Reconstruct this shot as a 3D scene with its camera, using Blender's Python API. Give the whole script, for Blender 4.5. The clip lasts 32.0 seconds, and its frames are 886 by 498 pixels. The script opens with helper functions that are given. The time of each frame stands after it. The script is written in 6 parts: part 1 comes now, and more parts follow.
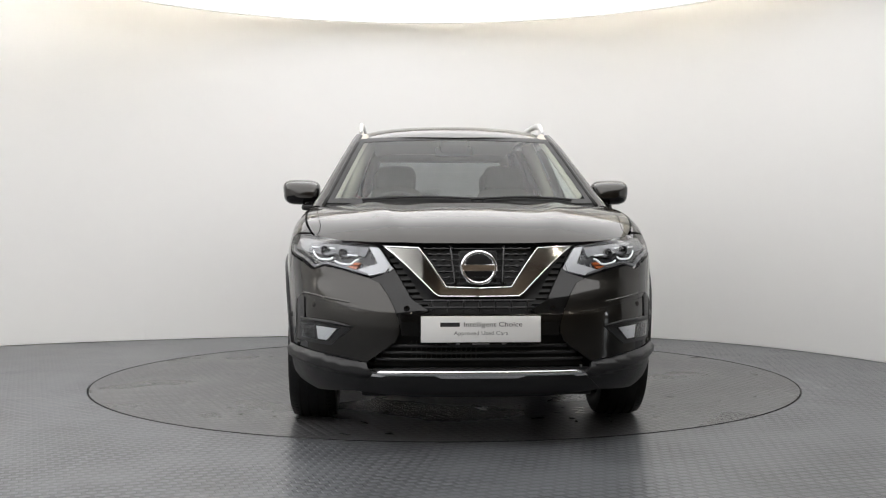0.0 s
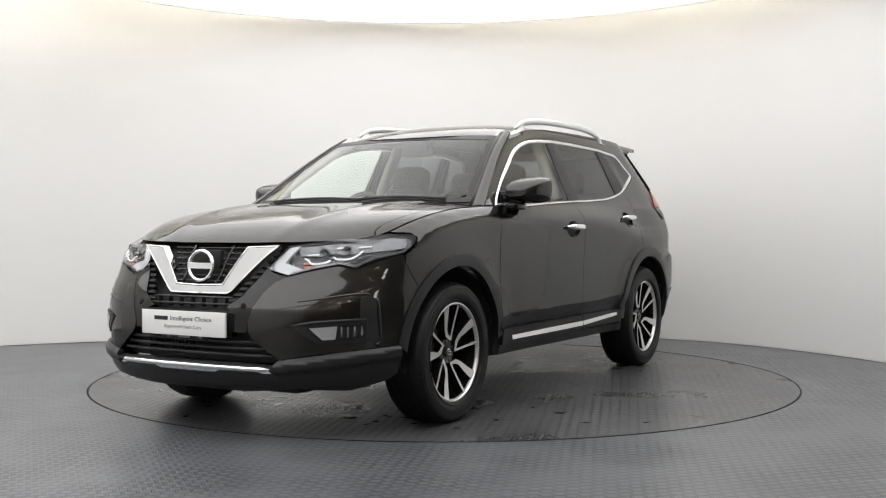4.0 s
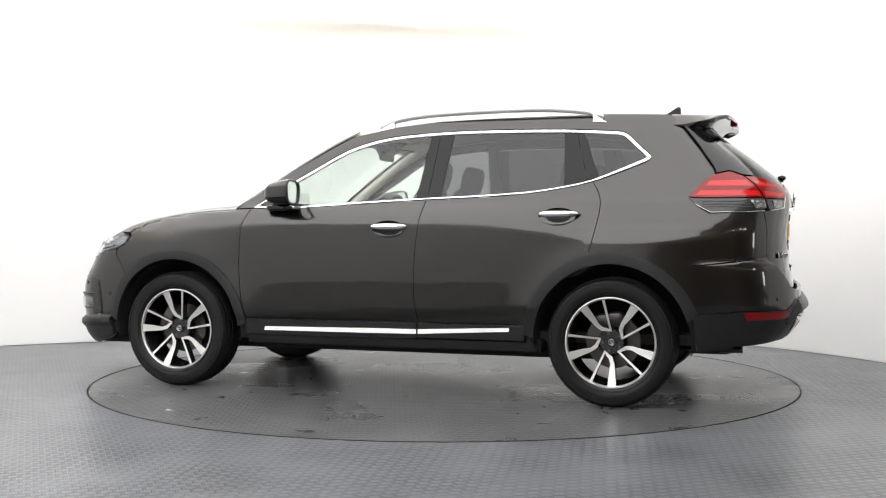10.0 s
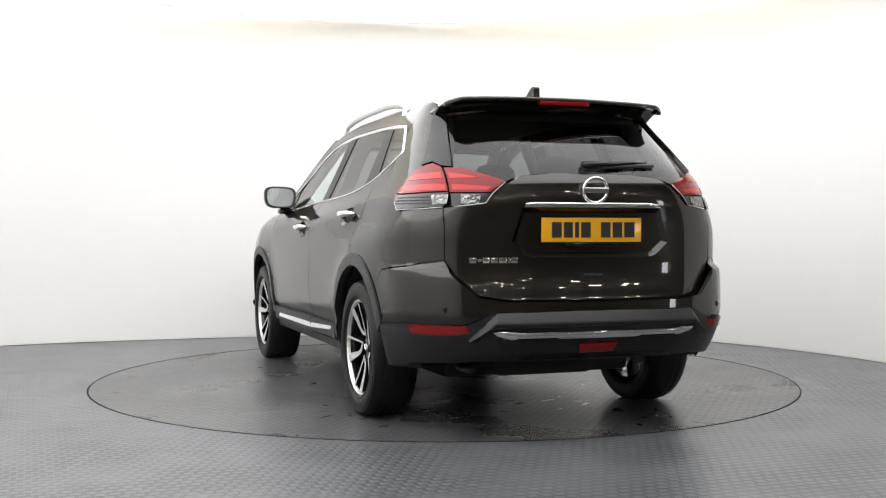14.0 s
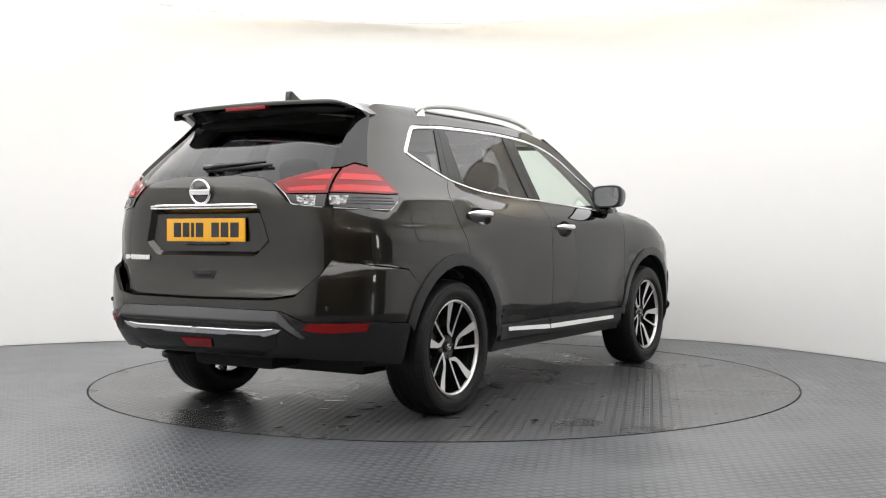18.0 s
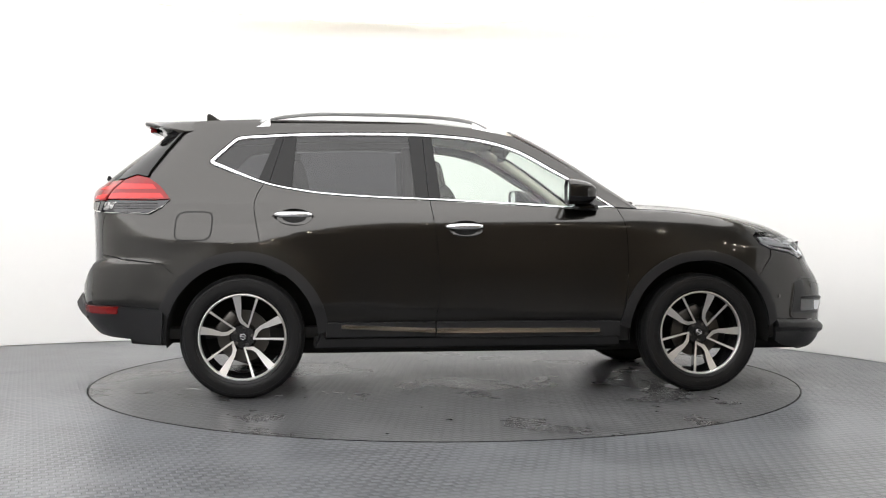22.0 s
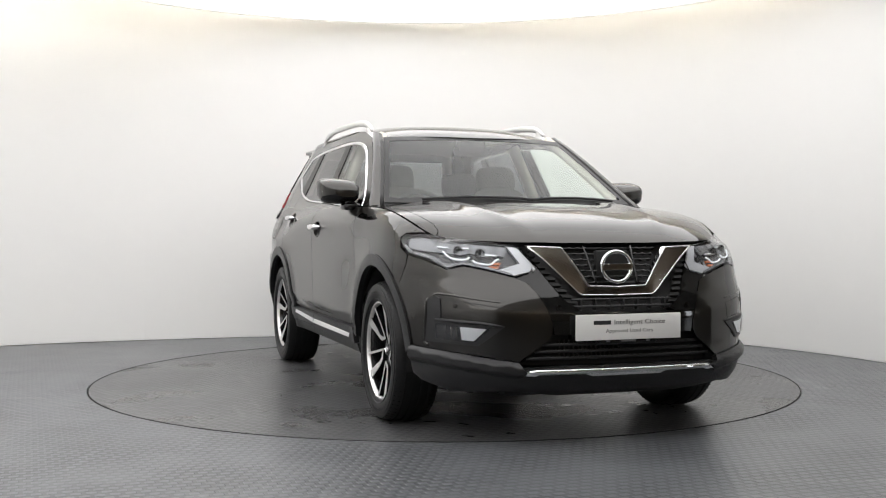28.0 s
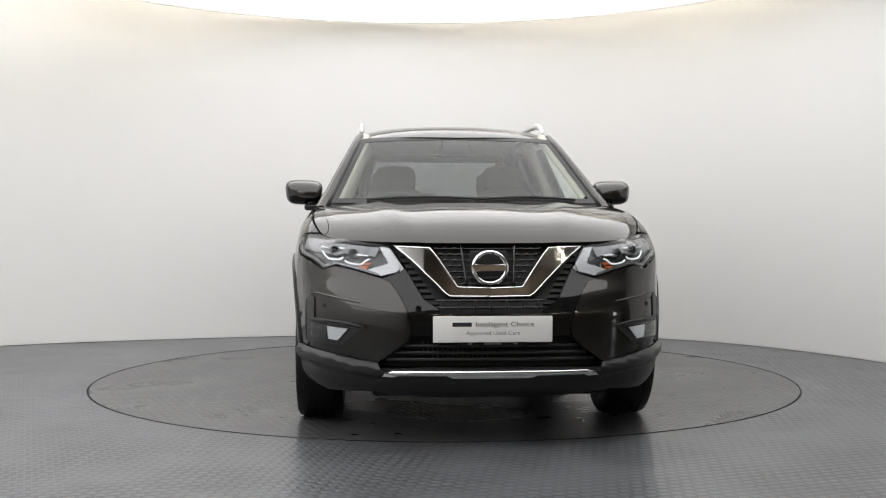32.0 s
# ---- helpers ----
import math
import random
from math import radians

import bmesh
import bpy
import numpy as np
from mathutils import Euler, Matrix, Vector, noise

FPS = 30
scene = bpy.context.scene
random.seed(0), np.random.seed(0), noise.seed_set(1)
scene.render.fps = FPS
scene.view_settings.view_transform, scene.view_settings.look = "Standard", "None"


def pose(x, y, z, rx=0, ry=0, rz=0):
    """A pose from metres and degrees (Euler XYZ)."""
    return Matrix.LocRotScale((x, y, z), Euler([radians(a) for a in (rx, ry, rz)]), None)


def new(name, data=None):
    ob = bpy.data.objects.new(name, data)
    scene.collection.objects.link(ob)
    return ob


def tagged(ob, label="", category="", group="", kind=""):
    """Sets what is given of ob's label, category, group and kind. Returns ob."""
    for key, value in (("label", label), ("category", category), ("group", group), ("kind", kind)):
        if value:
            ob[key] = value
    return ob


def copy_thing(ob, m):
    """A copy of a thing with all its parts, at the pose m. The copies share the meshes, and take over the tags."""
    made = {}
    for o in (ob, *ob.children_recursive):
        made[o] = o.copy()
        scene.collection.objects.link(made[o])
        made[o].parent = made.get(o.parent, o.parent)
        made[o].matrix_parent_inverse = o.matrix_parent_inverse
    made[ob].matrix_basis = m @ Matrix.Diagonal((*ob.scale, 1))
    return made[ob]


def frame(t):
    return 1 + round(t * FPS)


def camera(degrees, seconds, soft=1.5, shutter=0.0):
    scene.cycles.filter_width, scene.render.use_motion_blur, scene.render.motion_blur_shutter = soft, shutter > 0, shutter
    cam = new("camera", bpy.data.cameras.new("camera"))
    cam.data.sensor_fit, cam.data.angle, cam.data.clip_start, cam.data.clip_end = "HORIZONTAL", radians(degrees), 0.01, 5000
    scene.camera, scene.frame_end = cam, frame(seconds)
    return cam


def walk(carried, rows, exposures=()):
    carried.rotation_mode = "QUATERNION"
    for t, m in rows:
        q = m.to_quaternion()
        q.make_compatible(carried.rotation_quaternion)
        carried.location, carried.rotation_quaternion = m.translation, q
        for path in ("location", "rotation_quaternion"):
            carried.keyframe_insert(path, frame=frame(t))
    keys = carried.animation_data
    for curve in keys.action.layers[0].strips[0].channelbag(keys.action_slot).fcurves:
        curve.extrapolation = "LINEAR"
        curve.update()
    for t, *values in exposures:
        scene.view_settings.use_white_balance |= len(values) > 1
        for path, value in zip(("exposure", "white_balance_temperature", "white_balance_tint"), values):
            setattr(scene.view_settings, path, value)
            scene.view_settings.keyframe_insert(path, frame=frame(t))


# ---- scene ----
# ------------------------------------------------------------------ camera
EYE = (0.0, -7.136, 0.9585)
YAW, PITCH, ROLL = 0.0606, -0.9415, 0.0
cam = camera(44.57, 32.0, soft=1.15)
STILL = pose(EYE[0], EYE[1], EYE[2], 90 + PITCH, ROLL, YAW)
walk(cam, [(0.0, STILL), (32.0, STILL)],
     exposures=[(0.0, 0.01), (3.0, -0.01), (4.0, 0.06), (5.0, 0.20), (7.0, 0.54), (9.0, 0.61), (12.0, 0.60), (13.0, 0.55), (14.0, 0.42), (16.0, 0.22), (18.0, 0.38), (19.0, 0.52), (21.0, 0.62), (22.0, 0.60), (24.0, 0.55), (26.5, 0.33), (28.0, 0.16), (29.0, 0.03), (32.0, 0.01)])

# ------------------------------------------------------------------ world and light
world = bpy.data.worlds.new("world")
scene.world = world
world.use_nodes = True
world.node_tree.nodes["Background"].inputs[0].default_value = (0.75, 0.85, 1.0, 1)
world.node_tree.nodes["Background"].inputs[1].default_value = 0.01


# ------------------------------------------------------------------ materials
def material(name, base, rough=0.5, metal=0.0, coat=0.0, coat_rough=0.03, vary=0.12, scale=6.0, bump=0.0, bump_scale=80.0,
             glow=None, power=0.0, trans=0.0, ior=1.45, stretch=(1, 1, 1), rough_vary=0.08, spec=0.5):
    """A surface with variation at two scales in colour and gloss, and a fine relief."""
    m = bpy.data.materials.new(name)
    m.use_nodes = True
    nt = m.node_tree
    b = nt.nodes["Principled BSDF"]
    b.inputs["Metallic"].default_value = metal
    b.inputs["Roughness"].default_value = rough
    b.inputs["IOR"].default_value = ior
    b.inputs["Coat Weight"].default_value = coat
    b.inputs["Coat Roughness"].default_value = coat_rough
    b.inputs["Transmission Weight"].default_value = trans
    b.inputs["Specular IOR Level"].default_value = spec
    b.inputs["Base Color"].default_value = (*base, 1)
    if glow:
        b.inputs["Emission Color"].default_value = (*glow, 1)
        b.inputs["Emission Strength"].default_value = power
    if vary > 0:
        co = nt.nodes.new("ShaderNodeTexCoord")
        mp = nt.nodes.new("ShaderNodeMapping")
        mp.inputs["Scale"].default_value = stretch
        nt.links.new(co.outputs["Object"], mp.inputs["Vector"])
        big, fine = nt.nodes.new("ShaderNodeTexNoise"), nt.nodes.new("ShaderNodeTexNoise")
        big.inputs["Scale"].default_value, fine.inputs["Scale"].default_value = scale, scale * 14
        big.inputs["Detail"].default_value, fine.inputs["Detail"].default_value = 4, 3
        for n in (big, fine):
            nt.links.new(mp.outputs[0], n.inputs["Vector"])
        add = nt.nodes.new("ShaderNodeMix")
        add.inputs[0].default_value = 0.4
        nt.links.new(big.outputs["Fac"], add.inputs[2])
        nt.links.new(fine.outputs["Fac"], add.inputs[3])
        ramp = nt.nodes.new("ShaderNodeMix")
        ramp.data_type = "RGBA"
        ramp.inputs[6].default_value = (*[max(0, c * (1 - vary)) for c in base], 1)
        ramp.inputs[7].default_value = (*[min(1, c * (1 + vary)) for c in base], 1)
        nt.links.new(add.outputs[0], ramp.inputs[0])
        nt.links.new(ramp.outputs[2], b.inputs["Base Color"])
        if rough_vary:
            rr = nt.nodes.new("ShaderNodeMapRange")
            rr.inputs["To Min"].default_value, rr.inputs["To Max"].default_value = max(0, rough - rough_vary), min(1, rough + rough_vary)
            nt.links.new(add.outputs[0], rr.inputs[0])
            nt.links.new(rr.outputs[0], b.inputs["Roughness"])
        if bump:
            fb = nt.nodes.new("ShaderNodeTexNoise")
            fb.inputs["Scale"].default_value = bump_scale
            nt.links.new(mp.outputs[0], fb.inputs["Vector"])
            bp = nt.nodes.new("ShaderNodeBump")
            bp.inputs["Strength"].default_value, bp.inputs["Distance"].default_value = bump, 0.002
            nt.links.new(fb.outputs["Fac"], bp.inputs["Height"])
            nt.links.new(bp.outputs[0], b.inputs["Normal"])
    return m


def glass(name, tint, rough=0.0, shine=0.06):
    """Thin tinted glass: part clear, part mirror by Fresnel."""
    m = bpy.data.materials.new(name)
    m.use_nodes = True
    nt = m.node_tree
    nt.nodes.remove(nt.nodes["Principled BSDF"])
    tr, gl = nt.nodes.new("ShaderNodeBsdfTransparent"), nt.nodes.new("ShaderNodeBsdfGlossy")
    tr.inputs[0].default_value = (*tint, 1)
    gl.inputs["Roughness"].default_value = rough
    fr = nt.nodes.new("ShaderNodeLayerWeight")
    fr.inputs[0].default_value = 0.5
    pw = nt.nodes.new("ShaderNodeMath")
    pw.operation = "POWER"
    pw.inputs[1].default_value = 5.0
    nt.links.new(fr.outputs["Facing"], pw.inputs[0])
    ml = nt.nodes.new("ShaderNodeMath")
    ml.operation = "MULTIPLY_ADD"
    ml.inputs[1].default_value, ml.inputs[2].default_value = 0.9, shine
    nt.links.new(pw.outputs[0], ml.inputs[0])
    mx = nt.nodes.new("ShaderNodeMixShader")
    nt.links.new(ml.outputs[0], mx.inputs[0])
    nt.links.new(tr.outputs[0], mx.inputs[1])
    nt.links.new(gl.outputs[0], mx.inputs[2])
    nt.links.new(mx.outputs[0], nt.nodes["Material Output"].inputs[0])
    return m


def facet_material(name):
    """Cut reflector: small facets with their own tilt, glints put in as colour."""
    m = material(name, (0.5, 0.5, 0.52), 0.2, 0.8, vary=0.0)
    nt = m.node_tree
    b = nt.nodes["Principled BSDF"]
    co, vo = nt.nodes.new("ShaderNodeTexCoord"), nt.nodes.new("ShaderNodeTexVoronoi")
    vo.inputs["Scale"].default_value = 75.0
    nt.links.new(co.outputs["Object"], vo.inputs["Vector"])
    ramp = nt.nodes.new("ShaderNodeMapRange")
    ramp.inputs["To Min"].default_value, ramp.inputs["To Max"].default_value = 0.02, 0.42
    nt.links.new(vo.outputs["Color"], ramp.inputs[0])
    nt.links.new(ramp.outputs[0], b.inputs["Base Color"])
    bp = nt.nodes.new("ShaderNodeBump")
    bp.inputs["Strength"].default_value, bp.inputs["Distance"].default_value = 0.8, 0.004
    nt.links.new(vo.outputs["Distance"], bp.inputs["Height"])
    nt.links.new(bp.outputs[0], b.inputs["Normal"])
    return m


def floor_material(name, base, rough, tread=1.0, scuff=1.0, wet=0.0):
    """Grey vinyl with small raised lozenges in alternating rows, scuffs and drying marks."""
    m = material(name, base, rough, vary=0.16, scale=1.6, rough_vary=0.045)
    nt = m.node_tree
    b = nt.nodes["Principled BSDF"]
    co = nt.nodes.new("ShaderNodeTexCoord")
    mp = nt.nodes.new("ShaderNodeMapping")
    mp.inputs["Rotation"].default_value = (0, 0, radians(-21))
    nt.links.new(co.outputs["Object"], mp.inputs["Vector"])
    mx = nt.nodes.new("ShaderNodeTexBrick")  # short ribs in columns
    mx.offset = 0.5
    mx.inputs["Scale"].default_value = 1.0
    mx.inputs["Brick Width"].default_value, mx.inputs["Row Height"].default_value = 0.054, 0.048
    mx.inputs["Mortar Size"].default_value, mx.inputs["Mortar Smooth"].default_value = 0.011, 0.4
    nt.links.new(mp.outputs[0], mx.inputs["Vector"])
    # pale scuffs and darker drips; grooves coloured darker to stand for shade between ribs
    base_link = b.inputs["Base Color"].links[0].from_socket
    wear, wm, wk = nt.nodes.new("ShaderNodeTexNoise"), nt.nodes.new("ShaderNodeMapRange"), nt.nodes.new("ShaderNodeMath")
    wear.inputs["Scale"].default_value, wear.inputs["Detail"].default_value = 2.2, 3
    nt.links.new(co.outputs["Object"], wear.inputs["Vector"])
    wm.inputs["From Min"].default_value, wm.inputs["From Max"].default_value = 0.35, 0.65
    wm.inputs["To Min"].default_value, wm.inputs["To Max"].default_value = 0.35, 1.0
    nt.links.new(wear.outputs["Fac"], wm.inputs[0])
    wk.operation = "MULTIPLY"
    nt.links.new(wm.outputs[0], wk.inputs[0])
    nt.links.new(mx.outputs["Fac"], wk.inputs[1])
    layers = [(wk.outputs[0], None, (0.30, 0.30, 0.31), 0.9 * tread)]
    for rot, st, thr, tone, amount in ((35, (0.8, 9, 1), 0.64, (2.2, 2.15, 2.1), 0.42 * scuff), (-20, (7, 0.7, 1), 0.66, (2.0, 2.0, 2.0), 0.38 * scuff), (0, (1.6, 2.6, 1), 0.55, (0.70, 0.70, 0.71), 0.6)):
        m2 = nt.nodes.new("ShaderNodeMapping")
        m2.inputs["Rotation"].default_value, m2.inputs["Scale"].default_value = (0, 0, radians(rot)), st
        nt.links.new(co.outputs["Object"], m2.inputs["Vector"])
        nz = nt.nodes.new("ShaderNodeTexNoise")
        nz.inputs["Scale"].default_value, nz.inputs["Detail"].default_value = 1.3, 1.5
        nt.links.new(m2.outputs[0], nz.inputs["Vector"])
        mr = nt.nodes.new("ShaderNodeMapRange")
        mr.inputs["From Min"].default_value, mr.inputs["From Max"].default_value = thr, thr + 0.12
        nt.links.new(nz.outputs["Fac"], mr.inputs[0])
        layers.append((mr.outputs[0], None, tone, amount))
    if wet:  # damp patches: darker and smoother
        dn, dm, dr = nt.nodes.new("ShaderNodeTexNoise"), nt.nodes.new("ShaderNodeMapRange"), nt.nodes.new("ShaderNodeMix")
        dn.inputs["Scale"].default_value, dn.inputs["Detail"].default_value = 1.1, 5
        nt.links.new(co.outputs["Object"], dn.inputs["Vector"])
        dm.inputs["From Min"].default_value, dm.inputs["From Max"].default_value = 0.42, 0.68
        dm.inputs["To Max"].default_value = wet
        nt.links.new(dn.outputs["Fac"], dm.inputs[0])
        nt.links.new(dm.outputs[0], dr.inputs[0])
        nt.links.new(b.inputs["Roughness"].links[0].from_socket, dr.inputs[2])
        dr.inputs[3].default_value = 0.13
        nt.links.new(dr.outputs[0], b.inputs["Roughness"])
        layers.append((dm.outputs[0], None, (0.55, 0.54, 0.53), 1.0))
    for fac, _, tone, amount in layers:
        k = nt.nodes.new("ShaderNodeMath")
        k.operation = "MULTIPLY"
        k.inputs[1].default_value = amount
        nt.links.new(fac, k.inputs[0])
        tint = nt.nodes.new("ShaderNodeMix")
        tint.data_type, tint.blend_type = "RGBA", "MULTIPLY"
        nt.links.new(k.outputs[0], tint.inputs[0])
        nt.links.new(base_link, tint.inputs[6])
        tint.inputs[7].default_value = (*tone, 1)
        tint.clamp_result = False
        base_link = tint.outputs[2]
    nt.links.new(base_link, b.inputs["Base Color"])
    bp = nt.nodes.new("ShaderNodeBump")
    bp.invert = True
    bp.inputs["Strength"].default_value, bp.inputs["Distance"].default_value = 0.9 * tread, 0.003
    nt.links.new(wk.outputs[0], bp.inputs["Height"])
    nt.links.new(bp.outputs[0], b.inputs["Normal"])
    return m


M = {
    "wall": material("wall_paint", (0.80, 0.798, 0.785), 0.55, vary=0.02, scale=0.7, bump=0.05, bump_scale=60),
    "ceiling": material("ceiling_paint", (0.7, 0.68, 0.64), 0.8, vary=0.04, scale=1.0),
    "lightbox": material("lightbox_fabric", (0.9, 0.9, 0.9), 0.7, vary=0.0, glow=(0.998, 0.985, 0.982), power=2.0),
    "floor": floor_material("tread_vinyl", (0.122, 0.128, 0.138), 0.31),
    "disc": floor_material("turntable_vinyl", (0.092, 0.093, 0.096), 0.33, tread=1.0, scuff=1.3, wet=0.5),
    "daylight": material("daylight_glow", (0.8, 0.9, 1.0), 0.5, vary=0, glow=(0.92, 0.96, 1.0), power=7.0),
    "pillar": material("satin_black", (0.012, 0.012, 0.012), 0.35, vary=0.1, scale=10, spec=0.25),
    "water": material("wet_spot", (0.06, 0.06, 0.062), 0.05, vary=0.1, scale=20, spec=0.6),
    "pit": material("dark_gap", (0.012, 0.012, 0.012), 0.8),
    "backroom": material("showroom_wall", (0.20, 0.165, 0.13), 0.7, vary=0.5, scale=0.5, stretch=(1, 1, 2.5)),
    "lamp": material("lamp_glow", (1, 1, 1), 0.5, vary=0, glow=(1.0, 0.88, 0.72), power=120.0),
    "cove_fill": material("cove_fill_glow", (1, 1, 1), 0.5, vary=0, glow=(1.0, 0.98, 0.95), power=66.0),
    "cove_warm": material("warm_cove_glow", (1, 1, 1), 0.5, vary=0, glow=(1.0, 0.92, 0.80), power=23.0),
    "paint": material("olive_metallic_paint", (0.0300, 0.0285, 0.0260), 0.33, 1.0, coat=1.0, coat_rough=0.015, vary=0.04, scale=3, rough_vary=0.0),
    "gap": material("shut_line_black", (0.006, 0.006, 0.006), 0.7),
    "cladding": material("grained_black_plastic", (0.016, 0.016, 0.017), 0.38, vary=0.15, scale=20, bump=0.15, bump_scale=900, spec=0.45),
    "gloss": material("gloss_black", (0.006, 0.006, 0.006), 0.06, coat=0.0, vary=0.1, scale=10, rough_vary=0.03),
    "chrome": material("chrome", (0.86, 0.86, 0.87), 0.05, 1.0, vary=0.02, scale=8, rough_vary=0.02),
    "satin": material("satin_silver", (0.70, 0.70, 0.69), 0.32, 0.7, vary=0.05, scale=12),
    "alloy": material("machined_alloy", (0.80, 0.79, 0.78), 0.42, 1.0, vary=0.05, scale=30, stretch=(1, 1, 1)),
    "alloy_black": material("alloy_black_lacquer", (0.012, 0.012, 0.013), 0.22, coat=0.7, vary=0.15, scale=14),
    "rubber": material("tyre_rubber", (0.009, 0.009, 0.0095), 0.42, vary=0.25, scale=18, bump=0.1, bump_scale=300, spec=0.30),
    "disc_brake": material("brake_steel", (0.11, 0.105, 0.10), 0.4, 1.0, vary=0.2, scale=20),
    "clear": glass("clear_glass", (0.86, 0.92, 0.88)),
    "tint": glass("privacy_glass", (0.17, 0.175, 0.185), shine=0.055),
    "lens": glass("lamp_lens", (0.93, 0.94, 0.95), shine=0.035),
    "red": material("red_lens", (0.20, 0.002, 0.003), 0.10, coat=0.25, coat_rough=0.02, vary=0.3, scale=55, spec=0.4),
    "bright_red": material("bright_red_lens", (0.50, 0.008, 0.008), 0.14, coat=0.25, vary=0.15, scale=40),
    "facet": facet_material("cut_reflector"),
    "reflector": material("lamp_reflector", (0.82, 0.83, 0.85), 0.30, 0.75, vary=0.1, scale=30),
    "lamp_dark": material("lamp_dark", (0.018, 0.018, 0.021), 0.25, 0.0, coat=0.3, vary=0.2, scale=25),
    "lamp_fin": material("lamp_fin_white", (0.52, 0.53, 0.55), 0.35, 0.2, coat=0.5, vary=0.1, scale=30),
    "lamp_grey": material("lamp_housing", (0.17, 0.172, 0.18), 0.28, 0.5, vary=0.2, scale=25),
    "drl": material("daylight_strip", (0.85, 0.87, 0.9), 0.25, vary=0.05, glow=(0.95, 0.97, 1.0), power=0.35),
    "amber": material("amber_lens", (0.55, 0.13, 0.03), 0.2, coat=0.8, vary=0.1),
    "plate_white": material("white_plate", (0.82, 0.82, 0.81), 0.3, coat=0.3, vary=0.02, scale=5),
    "plate_yellow": material("yellow_plate", (0.80, 0.40, 0.012), 0.3, coat=0.3, vary=0.03, scale=5),
    "ink": material("black_print", (0.02, 0.02, 0.022), 0.5, vary=0.05),
    "grey_ink": material("grey_print", (0.16, 0.16, 0.165), 0.5, vary=0.05),
    "seat": material("seat_cloth", (0.045, 0.040, 0.036), 0.85, vary=0.2, scale=12, bump=0.3, bump_scale=400),
    "trim": material("cabin_plastic", (0.035, 0.034, 0.033), 0.6, vary=0.1, scale=15),
    "liner": material("headliner_cloth", (0.60, 0.56, 0.49), 0.9, vary=0.06, scale=20),
    "under": material("underbody_black", (0.012, 0.012, 0.012), 0.75, vary=0.3, scale=8),
    "exhaust": material("exhaust_steel", (0.10, 0.095, 0.09), 0.35, 1.0, vary=0.2, scale=10),
    "mirror": material("mirror_glass", (0.85, 0.87, 0.87), 0.02, 1.0, vary=0.0),
}

M["paint"].node_tree.nodes["Principled BSDF"].inputs["Specular Tint"].default_value = (0.30, 0.28, 0.25, 1)


# ------------------------------------------------------------------ mesh helpers
def spline(xs, ys):
    """A smooth curve through a few design stations, as a function on arrays."""
    xs, ys = np.array(xs, float), np.array(ys, float)
    h = np.diff(xs)
    d = np.diff(ys) / h
    t = np.empty_like(ys)
    t[0], t[-1] = d[0], d[-1]
    for i in range(1, len(xs) - 1):
        t[i] = 0 if d[i - 1] * d[i] <= 0 else (h[i - 1] + h[i]) / (h[i] / d[i - 1] + h[i - 1] / d[i])

    def f(x):
        x = np.clip(np.asarray(x, float), xs[0], xs[-1])
        i = np.clip(np.searchsorted(xs, x) - 1, 0, len(xs) - 2)
        s = (x - xs[i]) / h[i]
        return ((2 * s**3 - 3 * s**2 + 1) * ys[i] + (s**3 - 2 * s**2 + s) * h[i] * t[i]
                + (-2 * s**3 + 3 * s**2) * ys[i + 1] + (s**3 - s**2) * h[i] * t[i + 1])
    return f


def flow(points, n=6):
    """A smooth open curve through points (Catmull-Rom)."""
    p = [np.array(q, float) for q in points]
    p = [2 * p[0] - p[1]] + p + [2 * p[-1] - p[-2]]
    out = []
    for i in range(1, len(p) - 2):
        for k in range(n):
            s = k / n
            out.append(tuple(0.5 * (2 * p[i] + (p[i + 1] - p[i - 1]) * s + (2 * p[i - 1] - 5 * p[i] + 4 * p[i + 1] - p[i + 2]) * s * s
                                    + (3 * p[i] - p[i - 1] - 3 * p[i + 1] + p[i + 2]) * s**3)))
    out.append(tuple(p[-2]))
    return out


def arc(cx, cz, r, a0, a1, n=24):
    """Points on a circle from angle a0 to a1, in degrees."""
    return [(cx + r * math.cos(radians(a0 + (a1 - a0) * i / n)), cz + r * math.sin(radians(a0 + (a1 - a0) * i / n))) for i in range(n + 1)]


def dense(poly, step):
    """The polygon with its long edges divided."""
    out = []
    for a, b in zip(poly, poly[1:] + poly[:1]):
        k = max(1, int(math.hypot(b[0] - a[0], b[1] - a[1]) / step))
        out += [(a[0] + (b[0] - a[0]) * i / k, a[1] + (b[1] - a[1]) * i / k) for i in range(k)]
    return out


def area(poly):
    return 0.5 * sum(a[0] * b[1] - b[0] * a[1] for a, b in zip(poly, poly[1:] + poly[:1]))


def inset(poly, d):
    """The polygon moved inwards by d."""
    p = [q for i, q in enumerate(poly) if math.hypot(q[0] - poly[i - 1][0], q[1] - poly[i - 1][1]) > 1e-5]
    s = 1 if area(p) > 0 else -1
    out = []
    for i in range(len(p)):
        a, b, c = Vector(p[i - 1]), Vector(p[i]), Vector(p[(i + 1) % len(p)])
        n1, n2 = Vector((-(b - a).y, (b - a).x)).normalized() * s, Vector((-(c - b).y, (c - b).x)).normalized() * s
        n = n1 + n2
        k = d / max(0.35, 1 + n1.dot(n2)) if n.length > 1e-6 else 0
        out.append(tuple(b + n * k))
    return out


